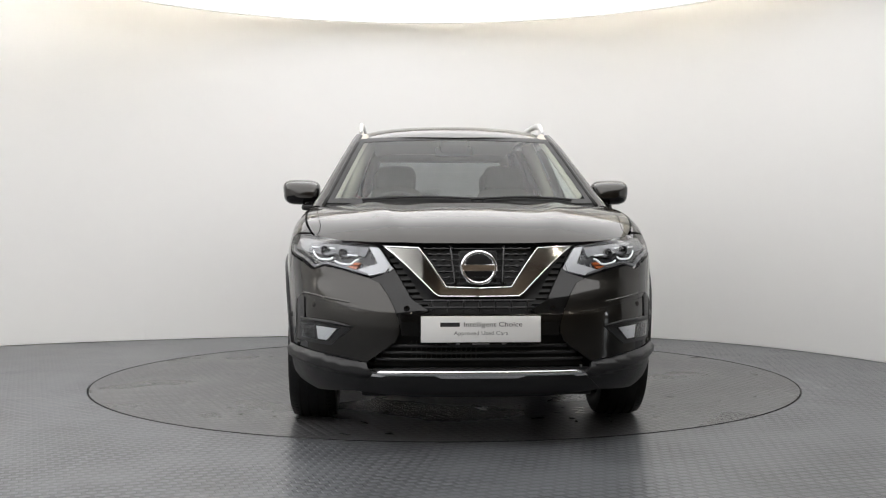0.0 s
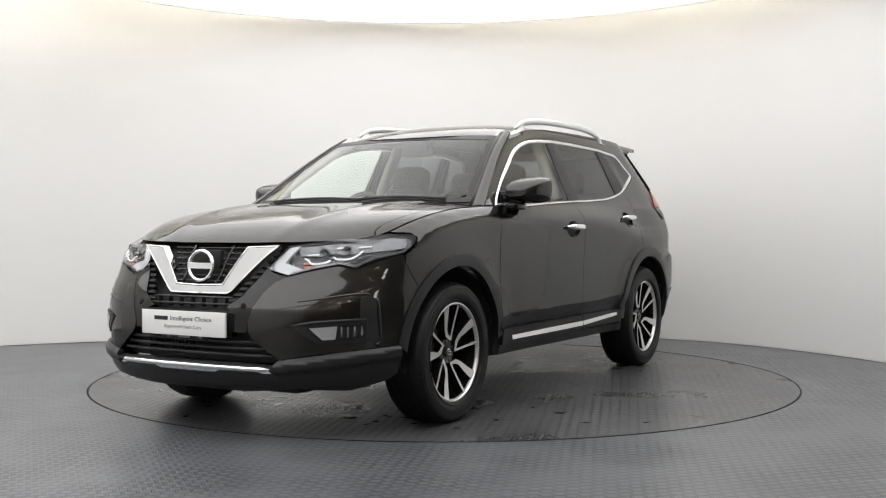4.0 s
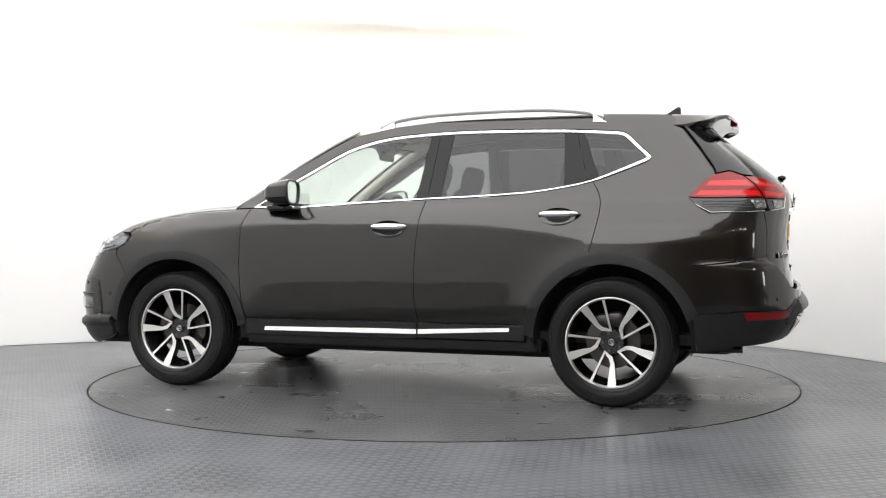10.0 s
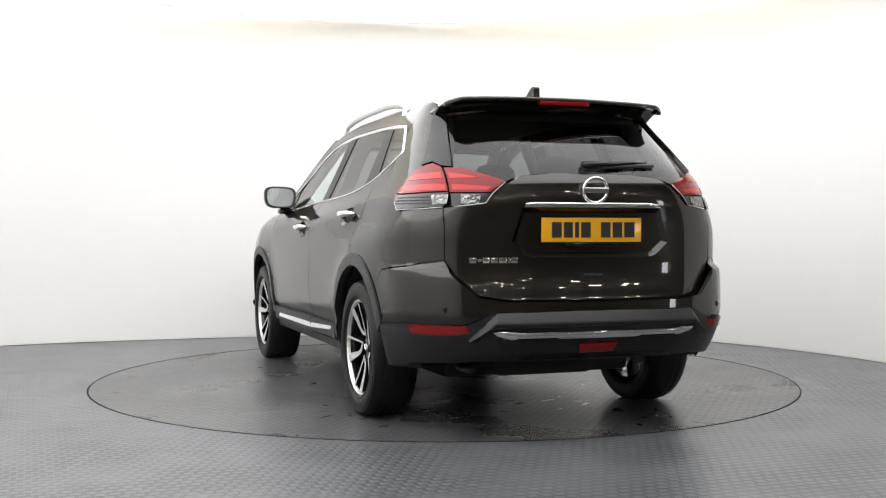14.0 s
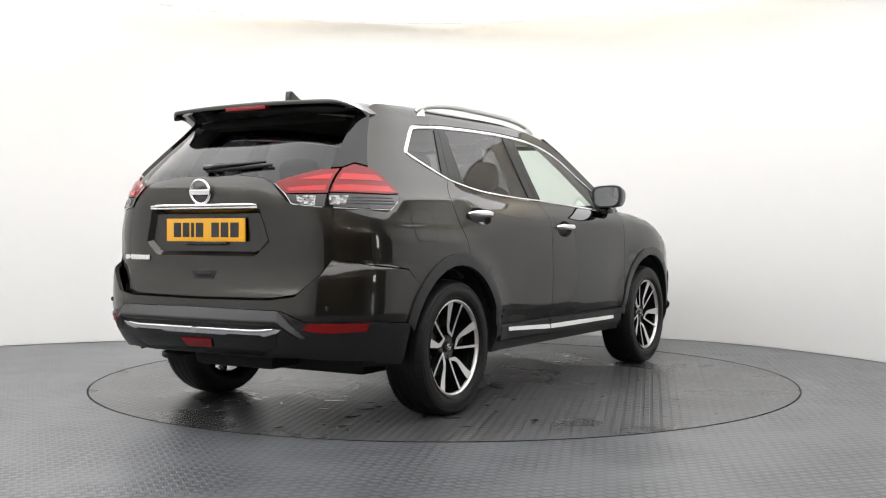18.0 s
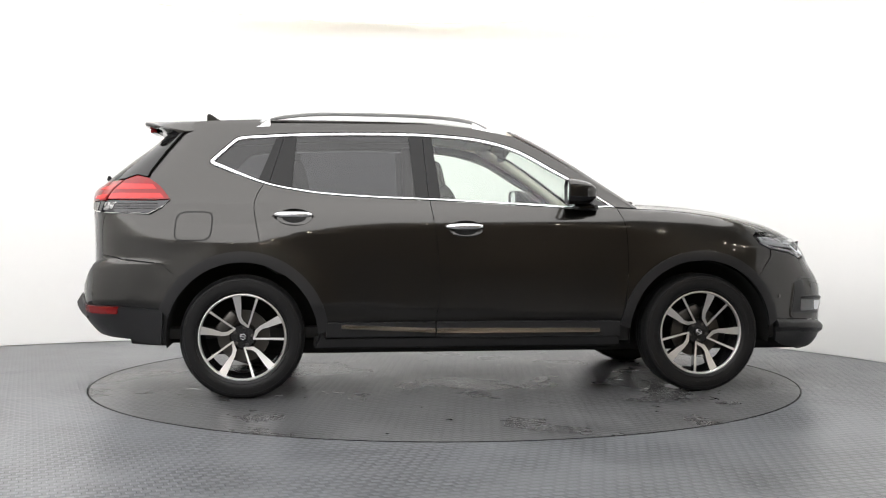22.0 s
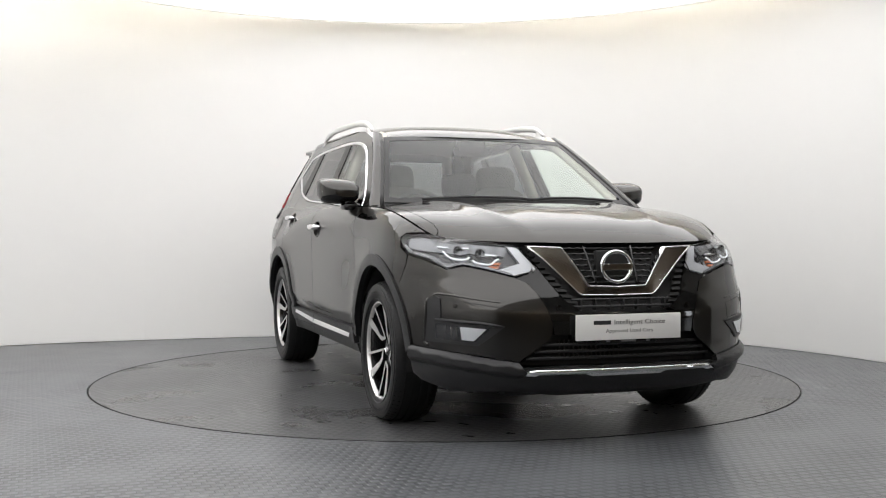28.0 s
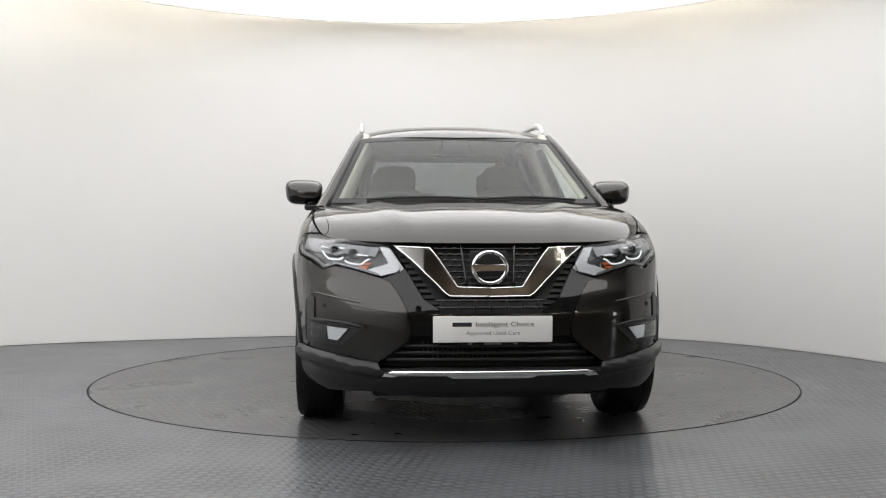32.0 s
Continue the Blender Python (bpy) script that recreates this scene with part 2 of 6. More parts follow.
def half(poly, axis, val, sign):
    out = []
    for a, b in zip(poly, poly[1:] + poly[:1]):
        da, db = (a[axis] - val) * sign, (b[axis] - val) * sign
        if da >= 0:
            out.append(a)
        if (da > 0 > db) or (da < 0 < db):
            k = da / (da - db)
            q = [a[0] + (b[0] - a[0]) * k, a[1] + (b[1] - a[1]) * k]
            q[axis] = val
            out.append(tuple(q))
    return out


def without(q, hole):
    """A small convex face less a convex hole, as convex pieces."""
    out = []
    if area(hole) < 0:
        hole = hole[::-1]
    for a, b in zip(hole, hole[1:] + hole[:1]):
        piece = half_plane(q, a, b, 1)
        if len(piece) > 2 and abs(area(piece)) > 1e-9:
            out.append(piece)
        q = half_plane(q, a, b, -1)
        if len(q) < 3:
            break
    return out


def cells(poly, du, dv, holes=()):
    """The polygon cut along a grid into small faces: points and faces."""
    if area(poly) < 0:
        poly = poly[::-1]
    keys, pts, faces = {}, [], []
    u0, u1 = min(p[0] for p in poly), max(p[0] for p in poly)
    v0, v1 = min(p[1] for p in poly), max(p[1] for p in poly)
    nu, nv = max(1, math.ceil((u1 - u0) / du)), max(1, math.ceil((v1 - v0) / dv))
    for i in range(nu):
        a, b = u0 + (u1 - u0) * i / nu, u0 + (u1 - u0) * (i + 1) / nu
        col = half(half(poly, 0, a, 1), 0, b, -1)
        if len(col) < 3:
            continue
        for j in range(nv):
            c, d = v0 + (v1 - v0) * j / nv, v0 + (v1 - v0) * (j + 1) / nv
            pieces = [half(half(col, 1, c, 1), 1, d, -1)]
            for hole in holes:
                hu, hv = [p[0] for p in hole], [p[1] for p in hole]
                if a < max(hu) and b > min(hu) and c < max(hv) and d > min(hv):
                    pieces = [r for q in pieces if len(q) > 2 for r in without(q, hole)]
            for q in pieces:
                ids = []
                for x, y in q:
                    k = (round(x * 20000), round(y * 20000))
                    if k not in keys:
                        keys[k] = len(pts)
                        pts.append((x, y))
                    if not ids or ids[-1] != keys[k]:
                        ids.append(keys[k])
                while len(ids) > 1 and ids[0] == ids[-1]:
                    ids.pop()
                k = 0
                while len(ids) >= 3 and k < len(ids):
                    if ids[k - 1] == ids[(k + 1) % len(ids)]:
                        x, y = k, (k + 1) % len(ids)
                        ids = [v for n, v in enumerate(ids) if n not in (x, y)]
                        k = 0
                    else:
                        k += 1
                if len(ids) >= 3 and len(set(ids)) == len(ids):
                    faces.append(ids)
    return pts, faces


def link(name, verts, faces, mat, parent=None, label="", smooth=True, normals=None):
    me = bpy.data.meshes.new(name)
    me.from_pydata([tuple(map(float, v)) for v in verts], [], faces)
    me.materials.append(mat)
    for p in me.polygons:
        p.use_smooth = smooth
    if normals is not None:
        me.normals_split_custom_set(normals)
    ob = new(name, me)
    ob.parent = parent
    if label:
        tagged(ob, label)
    return ob


def from_bm(name, bm, mat, parent=None, label="", smooth=False):
    """Links a bmesh as one mesh object under a thing or a part."""
    me = bpy.data.meshes.new(name)
    bmesh.ops.recalc_face_normals(bm, faces=bm.faces)
    bm.to_mesh(me)
    bm.free()
    me.materials.append(mat)
    for p in me.polygons:
        p.use_smooth = smooth
    if smooth:
        me.set_sharp_from_angle(angle=radians(40))
    ob = new(name, me)
    ob.parent = parent
    if label:
        tagged(ob, label)
    return ob


def surface_normals(surf, uv, centre):
    e = 2e-4
    p = surf(uv)
    du, dv = surf(uv + (e, 0)) - surf(uv - (e, 0)), surf(uv + (0, e)) - surf(uv - (0, e))
    n = np.cross(du, dv)
    n /= np.maximum(np.linalg.norm(n, axis=1), 1e-12)[:, None]
    out = p - centre(p)
    n[np.einsum("ij,ij->i", n, out) < 0] *= -1
    return p, n


def body_core(p):
    """Points on the spine of the car, from which its skin faces away."""
    return np.stack([np.clip(p[:, 0], -1.5, 1.5), 0 * p[:, 1], np.clip(p[:, 2], 0.62, 0.95)], 1)


def patch(name, poly, surf, mat, parent, side=1, du=0.04, dv=0.03, thick=0.012, lift=0.0, gap=0.0, label="", step=0.03, core=body_core, holes=()):
    """A panel: the outline poly in the surface's own two coordinates, bent on the surface, with thickness and folded edges."""
    poly = dense(inset(poly, gap) if gap else list(poly), step)
    pts, faces = cells(poly, du, dv, holes)
    uv = np.array(pts)
    p, n = surface_normals(surf, uv, core)
    p = p + n * lift
    if side < 0:
        p, n = p * (1, -1, 1), n * (1, -1, 1)
    q = p - n * thick
    edges = {}
    for f in faces:
        for a, b in zip(f, f[1:] + f[:1]):
            edges[(a, b)] = edges.get((a, b), 0) + 1
    # which way the faces turn
    f0 = faces[len(faces) // 2]
    fn = sum((np.cross(p[f0[i]] - p[f0[0]], p[f0[i + 1]] - p[f0[0]]) for i in range(1, len(f0) - 1)), np.zeros(3))
    flip = fn @ n[f0[0]] < 0
    rim = [(a, b) for (a, b) in edges if (b, a) not in edges]
    verts, out, normals = list(p), [], []
    for f in faces:
        g = f[::-1] if flip else f
        out.append(g)
        normals += [tuple(n[i]) for i in g]
    for a, b in rim:
        k = len(verts)
        verts += [p[a], p[b], q[b], q[a]]
        g = [k + 3, k + 2, k + 1, k] if not flip else [k, k + 1, k + 2, k + 3]
        out.append(g)
        c = np.cross(verts[g[1]] - verts[g[0]], verts[g[2]] - verts[g[0]])
        c = c / max(np.linalg.norm(c), 1e-12)
        normals += [tuple(c)] * 4
    return link(name, verts, out, mat, parent, label, True, normals)


def both(name, *a, **k):
    """The panel on both sides of the car."""
    return [patch(name, *a, side=s, **k) for s in (1, -1)]


def tube(name, path, r, mat, parent=None, n=10, label="", squash=1.0, closed=False, up=(0, 0, 1)):
    """A round or flattened bar along a path; r may be a list."""
    path = [Vector(p) for p in path]
    rs = r if isinstance(r, (list, tuple)) else [r] * len(path)
    verts, faces = [], []
    m = len(path)
    for i, p in enumerate(path):
        a, b = (path[i - 1], path[(i + 1) % m]) if closed else (path[max(0, i - 1)], path[min(m - 1, i + 1)])
        d = (b - a).normalized()
        s = d.cross(Vector(up))
        s = s.normalized() if s.length > 1e-4 else d.orthogonal().normalized()
        t = s.cross(d).normalized()
        for k in range(n):
            w = 2 * math.pi * k / n
            verts.append(p + s * rs[i] * math.cos(w) + t * rs[i] * squash * math.sin(w))
    for i in range(m if closed else m - 1):
        for k in range(n):
            j = (i + 1) % m
            faces.append([i * n + k, i * n + (k + 1) % n, j * n + (k + 1) % n, j * n + k])
    if not closed:
        faces += [list(range(n))[::-1], [(m - 1) * n + k for k in range(n)]]
    return link(name, verts, faces, mat, parent, label)


def rounded(name, c, size, mat, parent=None, e=0.35, n=10, label="", turn=None, taper=0.0):
    """A soft-edged block (superellipsoid), centre c and full size."""
    verts, faces = [], []
    pw = lambda v: math.copysign(abs(v) ** e, v)
    R = turn.to_3x3() if turn else Matrix.Identity(3)
    rows, cols = n, 2 * n
    for i in range(rows + 1):
        a = -math.pi / 2 + math.pi * i / rows
        for k in range(cols):
            b = 2 * math.pi * k / cols
            z = pw(math.sin(a))
            s = 1 - taper * (z + 1) / 2
            v = Vector((size[0] / 2 * pw(math.cos(a)) * pw(math.cos(b)) * s, size[1] / 2 * pw(math.cos(a)) * pw(math.sin(b)) * s, size[2] / 2 * z))
            verts.append(Vector(c) + R @ v)
    for i in range(rows):
        for k in range(cols):
            faces.append([i * cols + k, i * cols + (k + 1) % cols, (i + 1) * cols + (k + 1) % cols, (i + 1) * cols + k])
    bm = bmesh.new()
    vs = [bm.verts.new(v) for v in verts]
    for f in faces:
        bm.faces.new([vs[i] for i in f])
    bmesh.ops.remove_doubles(bm, verts=bm.verts, dist=1e-5)
    return from_bm(name, bm, mat, parent, label, True)


def box(name, c, size, mat, parent=None, bevel=0.004, label="", turn=None):
    """A bevelled block."""
    bm = bmesh.new()
    bmesh.ops.create_cube(bm, size=1)
    bmesh.ops.scale(bm, vec=size, verts=bm.verts)
    if bevel:
        bmesh.ops.bevel(bm, geom=list(bm.edges), offset=bevel, segments=2, profile=0.6, affect="EDGES")
    if turn:
        bmesh.ops.transform(bm, matrix=turn.to_4x4(), verts=bm.verts)
    bmesh.ops.translate(bm, vec=c, verts=bm.verts)
    return from_bm(name, bm, mat, parent, label, True)


def lathe(name, profile, mat, parent=None, n=64, label="", closed=False):
    """A ring turned round the y axis; profile of (y, radius)."""
    verts, faces = [], []
    m = len(profile)
    for k in range(n):
        w = 2 * math.pi * k / n
        verts += [(r * math.cos(w), y, r * math.sin(w)) for y, r in profile]
    for k in range(n):
        j = (k + 1) % n
        for i in range(m if closed else m - 1):
            faces.append([k * m + i, k * m + (i + 1) % m, j * m + (i + 1) % m, j * m + i])
    bm = bmesh.new()
    vs = [bm.verts.new(v) for v in verts]
    for f in faces:
        bm.faces.new([vs[i] for i in f])
    bmesh.ops.remove_doubles(bm, verts=bm.verts, dist=1e-6)
    return from_bm(name, bm, mat, parent, label, True)


def prism(name, poly, y0, y1, mat, parent=None, bevel=0.0, label="", place=None, front_scale=1.0):
    """A flat shape in (x, z), extruded along y from y0 to y1; the y1 face may be smaller."""
    bm = bmesh.new()
    cx, cz = sum(p[0] for p in poly) / len(poly), sum(p[1] for p in poly) / len(poly)
    a = [bm.verts.new((x, y0, z)) for x, z in poly]
    b = [bm.verts.new((cx + (x - cx) * front_scale, y1, cz + (z - cz) * front_scale)) for x, z in poly]
    bm.faces.new(a)
    bm.faces.new(b[::-1])
    for i in range(len(poly)):
        j = (i + 1) % len(poly)
        bm.faces.new([a[j], a[i], b[i], b[j]])
    if bevel:
        bmesh.ops.bevel(bm, geom=list(bm.edges), offset=bevel, segments=1, affect="EDGES")
    if place:
        bmesh.ops.transform(bm, matrix=place, verts=bm.verts)
    return from_bm(name, bm, mat, parent, label)


def lettering(name, words, size, mat, parent, place, depth=0.0006, width=None, label=""):
    """Raised letters in the built-in font, as a mesh."""
    cu = bpy.data.curves.new(name, "FONT")
    cu.body, cu.size, cu.extrude, cu.align_x = words, size, depth, "CENTER"
    cu.resolution_u = 3
    tmp = new("lettering", cu)
    me = bpy.data.meshes.new_from_object(tmp.evaluated_get(bpy.context.evaluated_depsgraph_get()))
    bpy.data.objects.remove(tmp)
    bpy.data.curves.remove(cu)
    me.name = name
    if width:
        w = max(v.co.x for v in me.vertices) - min(v.co.x for v in me.vertices)
        me.transform(Matrix.Diagonal((width / w, 1, 1, 1)))
    me.transform(place)
    me.materials.clear()
    me.materials.append(mat)
    ob = new(name, me)
    ob.parent = parent
    if label:
        tagged(ob, label)
    return ob


def empty(name, label, category, group=""):
    return tagged(new(name), label, category, group)


# ------------------------------------------------------------------ the studio
WALL_LINE = flow([(-1.7, -9.2), (-3.6, -7.6), (-5.2, -5.6), (-5.9, -3.2), (-5.8, -0.9), (-4.95, 0.85), (-3.72, 1.84), (-2.45, 2.42), (-1.0, 2.80),
                  (0.4, 2.92), (1.45, 2.72), (2.20, 2.30), (2.78, 1.60), (3.22, 0.66), (3.55, -0.6), (3.78, -1.6), (3.92, -2.4)], 8)
WALL_TOP = 3.66


def wall_at(s):
    """Place on the wall's inner line, s metres along it."""
    k = int(np.searchsorted(WALL_SUM, s, side="right")) - 1
    k = min(max(k, 0), len(WALL_LINE) - 2)
    a, b = Vector(WALL_LINE[k]), Vector(WALL_LINE[k + 1])
    f = (s - WALL_SUM[k]) / max(1e-9, WALL_SUM[k + 1] - WALL_SUM[k])
    return a.lerp(b, f)


WALL_SUM = np.concatenate([[0], np.cumsum([math.dist(a, b) for a, b in zip(WALL_LINE, WALL_LINE[1:])])])


def wall_strip(name, s0, s1, z0, z1, back, mat, parent=None, front=0.0, step=0.12):
    """A curved board that follows the wall's line."""
    n = max(2, int((s1 - s0) / step))
    verts, faces = [], []
    for i in range(n + 1):
        s = s0 + (s1 - s0) * i / n
        p = wall_at(s)
        d = (wall_at(min(s + 0.15, WALL_SUM[-1])) - wall_at(max(s - 0.15, 0))).normalized()
        o = Vector((-d.y, d.x))
        a, b = p + o * front, p + o * back
        verts += [(a.x, a.y, z0), (a.x, a.y, z1), (b.x, b.y, z1), (b.x, b.y, z0)]
    for i in range(n):
        for k in range(4):
            faces.append([i * 4 + k, i * 4 + (k + 1) % 4, i * 4 + 4 + (k + 1) % 4, i * 4 + 4 + k])
    faces += [[0, 1, 2, 3], [n * 4 + 3, n * 4 + 2, n * 4 + 1, n * 4]]
    bm = bmesh.new()
    vs = [bm.verts.new(v) for v in verts]
    for f in faces:
        bm.faces.new([vs[i] for i in f])
    ob = from_bm(name, bm, mat, parent)
    for p in ob.data.polygons:
        p.use_smooth = True
    ob.data.set_sharp_from_angle(angle=radians(30))
    return ob


def build_studio():
    total = float(WALL_SUM[-1])
    wall = wall_strip("wall_cyclorama", 0, total, 0, WALL_TOP, 0.14, M["wall"], front=0.013)
    tagged(wall, "curved white studio wall of painted boards", "wall", kind="structure")
    rows = [(0.004, 1.2), (1.2, 2.4), (2.4, WALL_TOP)]
    for r, (z0, z1) in enumerate(rows):
        s, k = 0.0, 0
        s = -1.2 if r == 1 else 0.0
        while s < total:
            a, b = max(0.0, s), min(total, s + 2.44)
            if b - a > 0.1:
                wall_strip("board", a + 0.00012, b - 0.00012, z0 + 0.00012, z1 - 0.00012, 0.012, M["wall"], wall)
            s += 2.44

    # floor with the round opening of the turntable
    n, rings = 96, [2.247, 2.6, 3.2, 4.2, 6.0, 9.0, 14.0]
    verts, faces = [], []
    for r in rings:
        verts += [(r * math.cos(2 * math.pi * i / n), r * math.sin(2 * math.pi * i / n), 0) for i in range(n)]
    verts += [(2.247 * math.cos(2 * math.pi * i / n), 2.247 * math.sin(2 * math.pi * i / n), -0.05) for i in range(n)]
    k = len(rings)
    for j in range(len(rings) - 1):
        for i in range(n):
            faces.append([j * n + i, (j + 1) * n + i, (j + 1) * n + (i + 1) % n, j * n + (i + 1) % n])
    for i in range(n):
        faces.append([k * n + i, i, (i + 1) % n, k * n + (i + 1) % n])
    fl = link("floor", verts, faces, M["floor"], smooth=False)
    tagged(fl, "grey vinyl studio floor with a raised tread pattern", "floor", kind="structure")
    pit = link("floor_pit", [(2.4 * math.cos(2 * math.pi * i / n), 2.4 * math.sin(2 * math.pi * i / n), -0.05) for i in range(n)], [list(range(n))], M["pit"])
    tagged(pit, "dark bottom of the gap round the turntable", "floor", kind="structure")

    # ceiling and the round light box below it
    c = link("ceiling", [(-16, -16, 3.7), (16, -16, 3.7), (16, 16, 3.7), (-16, 16, 3.7), (-16, -16, 3.8), (16, -16, 3.8), (16, 16, 3.8), (-16, 16, 3.8)],
             [[0, 3, 2, 1], [4, 5, 6, 7], [0, 1, 5, 4], [1, 2, 6, 5], [2, 3, 7, 6], [3, 0, 4, 7]], M["ceiling"], smooth=False)
    tagged(c, "plain off-white studio ceiling", "ceiling", kind="structure")
    lb = empty("light_ceiling", "large glowing white fabric light ceiling following the curved wall", "ceiling light")
    lb.location = (0, 0, 2.848)
    edge = arc(-0.15, -0.62, 3.29, 18, 140, 40) + flow([(-2.67, 1.49), (-3.6, 0.95), (-4.6, 0.0), (-5.2, -1.5), (-5.3, -3.2), (-4.7, -5.2), (-3.3, -7.0), (-1.8, -8.2)], 4)[1:] \
        + [(-0.6, -6.4), (1.2, -4.2)] + flow([(2.5, -2.7), (3.05, -1.6), (3.15, -0.6), (2.98, 0.40)], 4)
    prof = len(edge)
    verts = [(x, y, 0.0) for x, y in edge] + [(x, y, 0.004) for x, y in edge]
    faces = [list(range(prof))[::-1], list(range(prof, 2 * prof))] + [[i, (i + 1) % prof, prof + (i + 1) % prof, prof + i] for i in range(prof)]
    link("diffuser", verts, faces, M["lightbox"], lb, smooth=False, label="glowing white stretched fabric")
    rim_out = inset(edge, -0.03)
    verts, faces = [], []
    for line, z in ((inset(edge, -0.004), -0.010), (rim_out, -0.010), (rim_out, 0.2), (inset(edge, -0.004), 0.2)):
        verts += [(x, y, z) for x, y in line]
    for j in range(4):
        for i in range(prof):
            faces.append([j * prof + i, j * prof + (i + 1) % prof, ((j + 1) % 4) * prof + (i + 1) % prof, ((j + 1) % 4) * prof + i])
    link("frame", verts, faces, M["wall"], lb, smooth=False, label="white metal edge frame")
    verts = [(x, y, 0.19) for x, y in edge] + [(x, y, 0.2) for x, y in edge]
    link("back_panel", verts, [list(range(prof))[::-1], list(range(prof, 2 * prof))] + [[i, (i + 1) % prof, prof + (i + 1) % prof, prof + i] for i in range(prof)], M["ceiling"], lb, smooth=False)
    # strip lamps above the box that wash the top of the wall
    near, far = inset(edge, -0.10)[2:70], inset(edge, 0.06)[2:70]
    run = 0.4
    for p, q, p2, q2 in zip(far, far[1:], near, near[1:]):
        run += math.dist(p, q)
        # warm behind; the neutral ones further left are added to brighten the wall
        back = q[0] > -3.0
        if run < 0.42:
            continue
        if back:
            p, q = p2, q2
        run = 0.0
        lamp = empty("strip_lamp", "unseen strip lamp above the light ceiling, washing the wall top", "lamp", "strip lamps above the light ceiling")
        lamp.location = (q[0], q[1], 3.045)
        lamp.rotation_euler = (0, 0, math.atan2(q[1] - p[1], q[0] - p[0]))
        box("housing", (0, 0, 0.02), (0.40, 0.05, 0.04), M["ceiling"], lamp)
        box("tube", (0, 0, 0.06), (0.39, 0.045, 0.045), M["cove_warm" if back else "cove_fill"], lamp, bevel=0.008)


def build_showroom():
    """The dark hall behind the camera, which shows in the paint."""
    for name, c, size in (("wall_showroom_back", (3, -14.0, 1.85), (26, 0.2, 3.7)), ("wall_showroom_side", (13, -5, 1.85), (0.2, 18, 3.7)),
                          ("wall_showroom_far", (-11, -5, 1.85), (0.2, 18, 3.7)), ("wall_showroom_rear", (1, 5, 1.85), (24, 0.2, 3.7))):
        ob = box(name, c, size, M["backroom"], bevel=0)
        tagged(ob, "dim brown showroom wall behind the studio", "wall", kind="structure")
    win = empty("daylight_window", "tall bright showroom window far behind the studio entrance", "window")
    win.matrix_world = Matrix.Translation((12.6, -7.6, 0)) @ Matrix.Rotation(radians(84), 4, "Z")
    box("pane", (0, 0, 1.5), (0.8, 0.02, 1.8), M["daylight"], win, bevel=0, label="bright daylit pane")
    for x in (-0.43, 0.43):
        box("post", (x, 0.012, 1.5), (0.06, 0.06, 1.9), M["cladding"], win)
    for z in (0.57, 2.43):
        box("rail", (0, 0.012, z), (0.92, 0.06, 0.06), M["cladding"], win)
    rnd = random.Random(4)
    for i in range(22):
        x, y = -2 + rnd.random() * 12, -13.2 + rnd.random() * 6.0
        if x < 2.2 and y > -9:
            continue
        d = empty("spot_lamp", "small warm round ceiling spot lamp", "lamp", "showroom ceiling spots")
        d.location = (x, y, 3.7)
        bm = bmesh.new()
        bmesh.ops.create_cone(bm, cap_ends=True, segments=20, radius1=0.13, radius2=0.14, depth=0.05)
        bmesh.ops.translate(bm, vec=(0, 0, -0.025), verts=bm.verts)
        from_bm("rim", bm, M["wall"], d)
        bm = bmesh.new()
        bmesh.ops.create_cone(bm, cap_ends=True, segments=20, radius1=0.085, radius2=0.085, depth=0.006)
        bmesh.ops.translate(bm, vec=(0, 0, -0.054), verts=bm.verts)
        from_bm("bulb", bm, M["lamp"], d)


build_studio()
build_showroom()

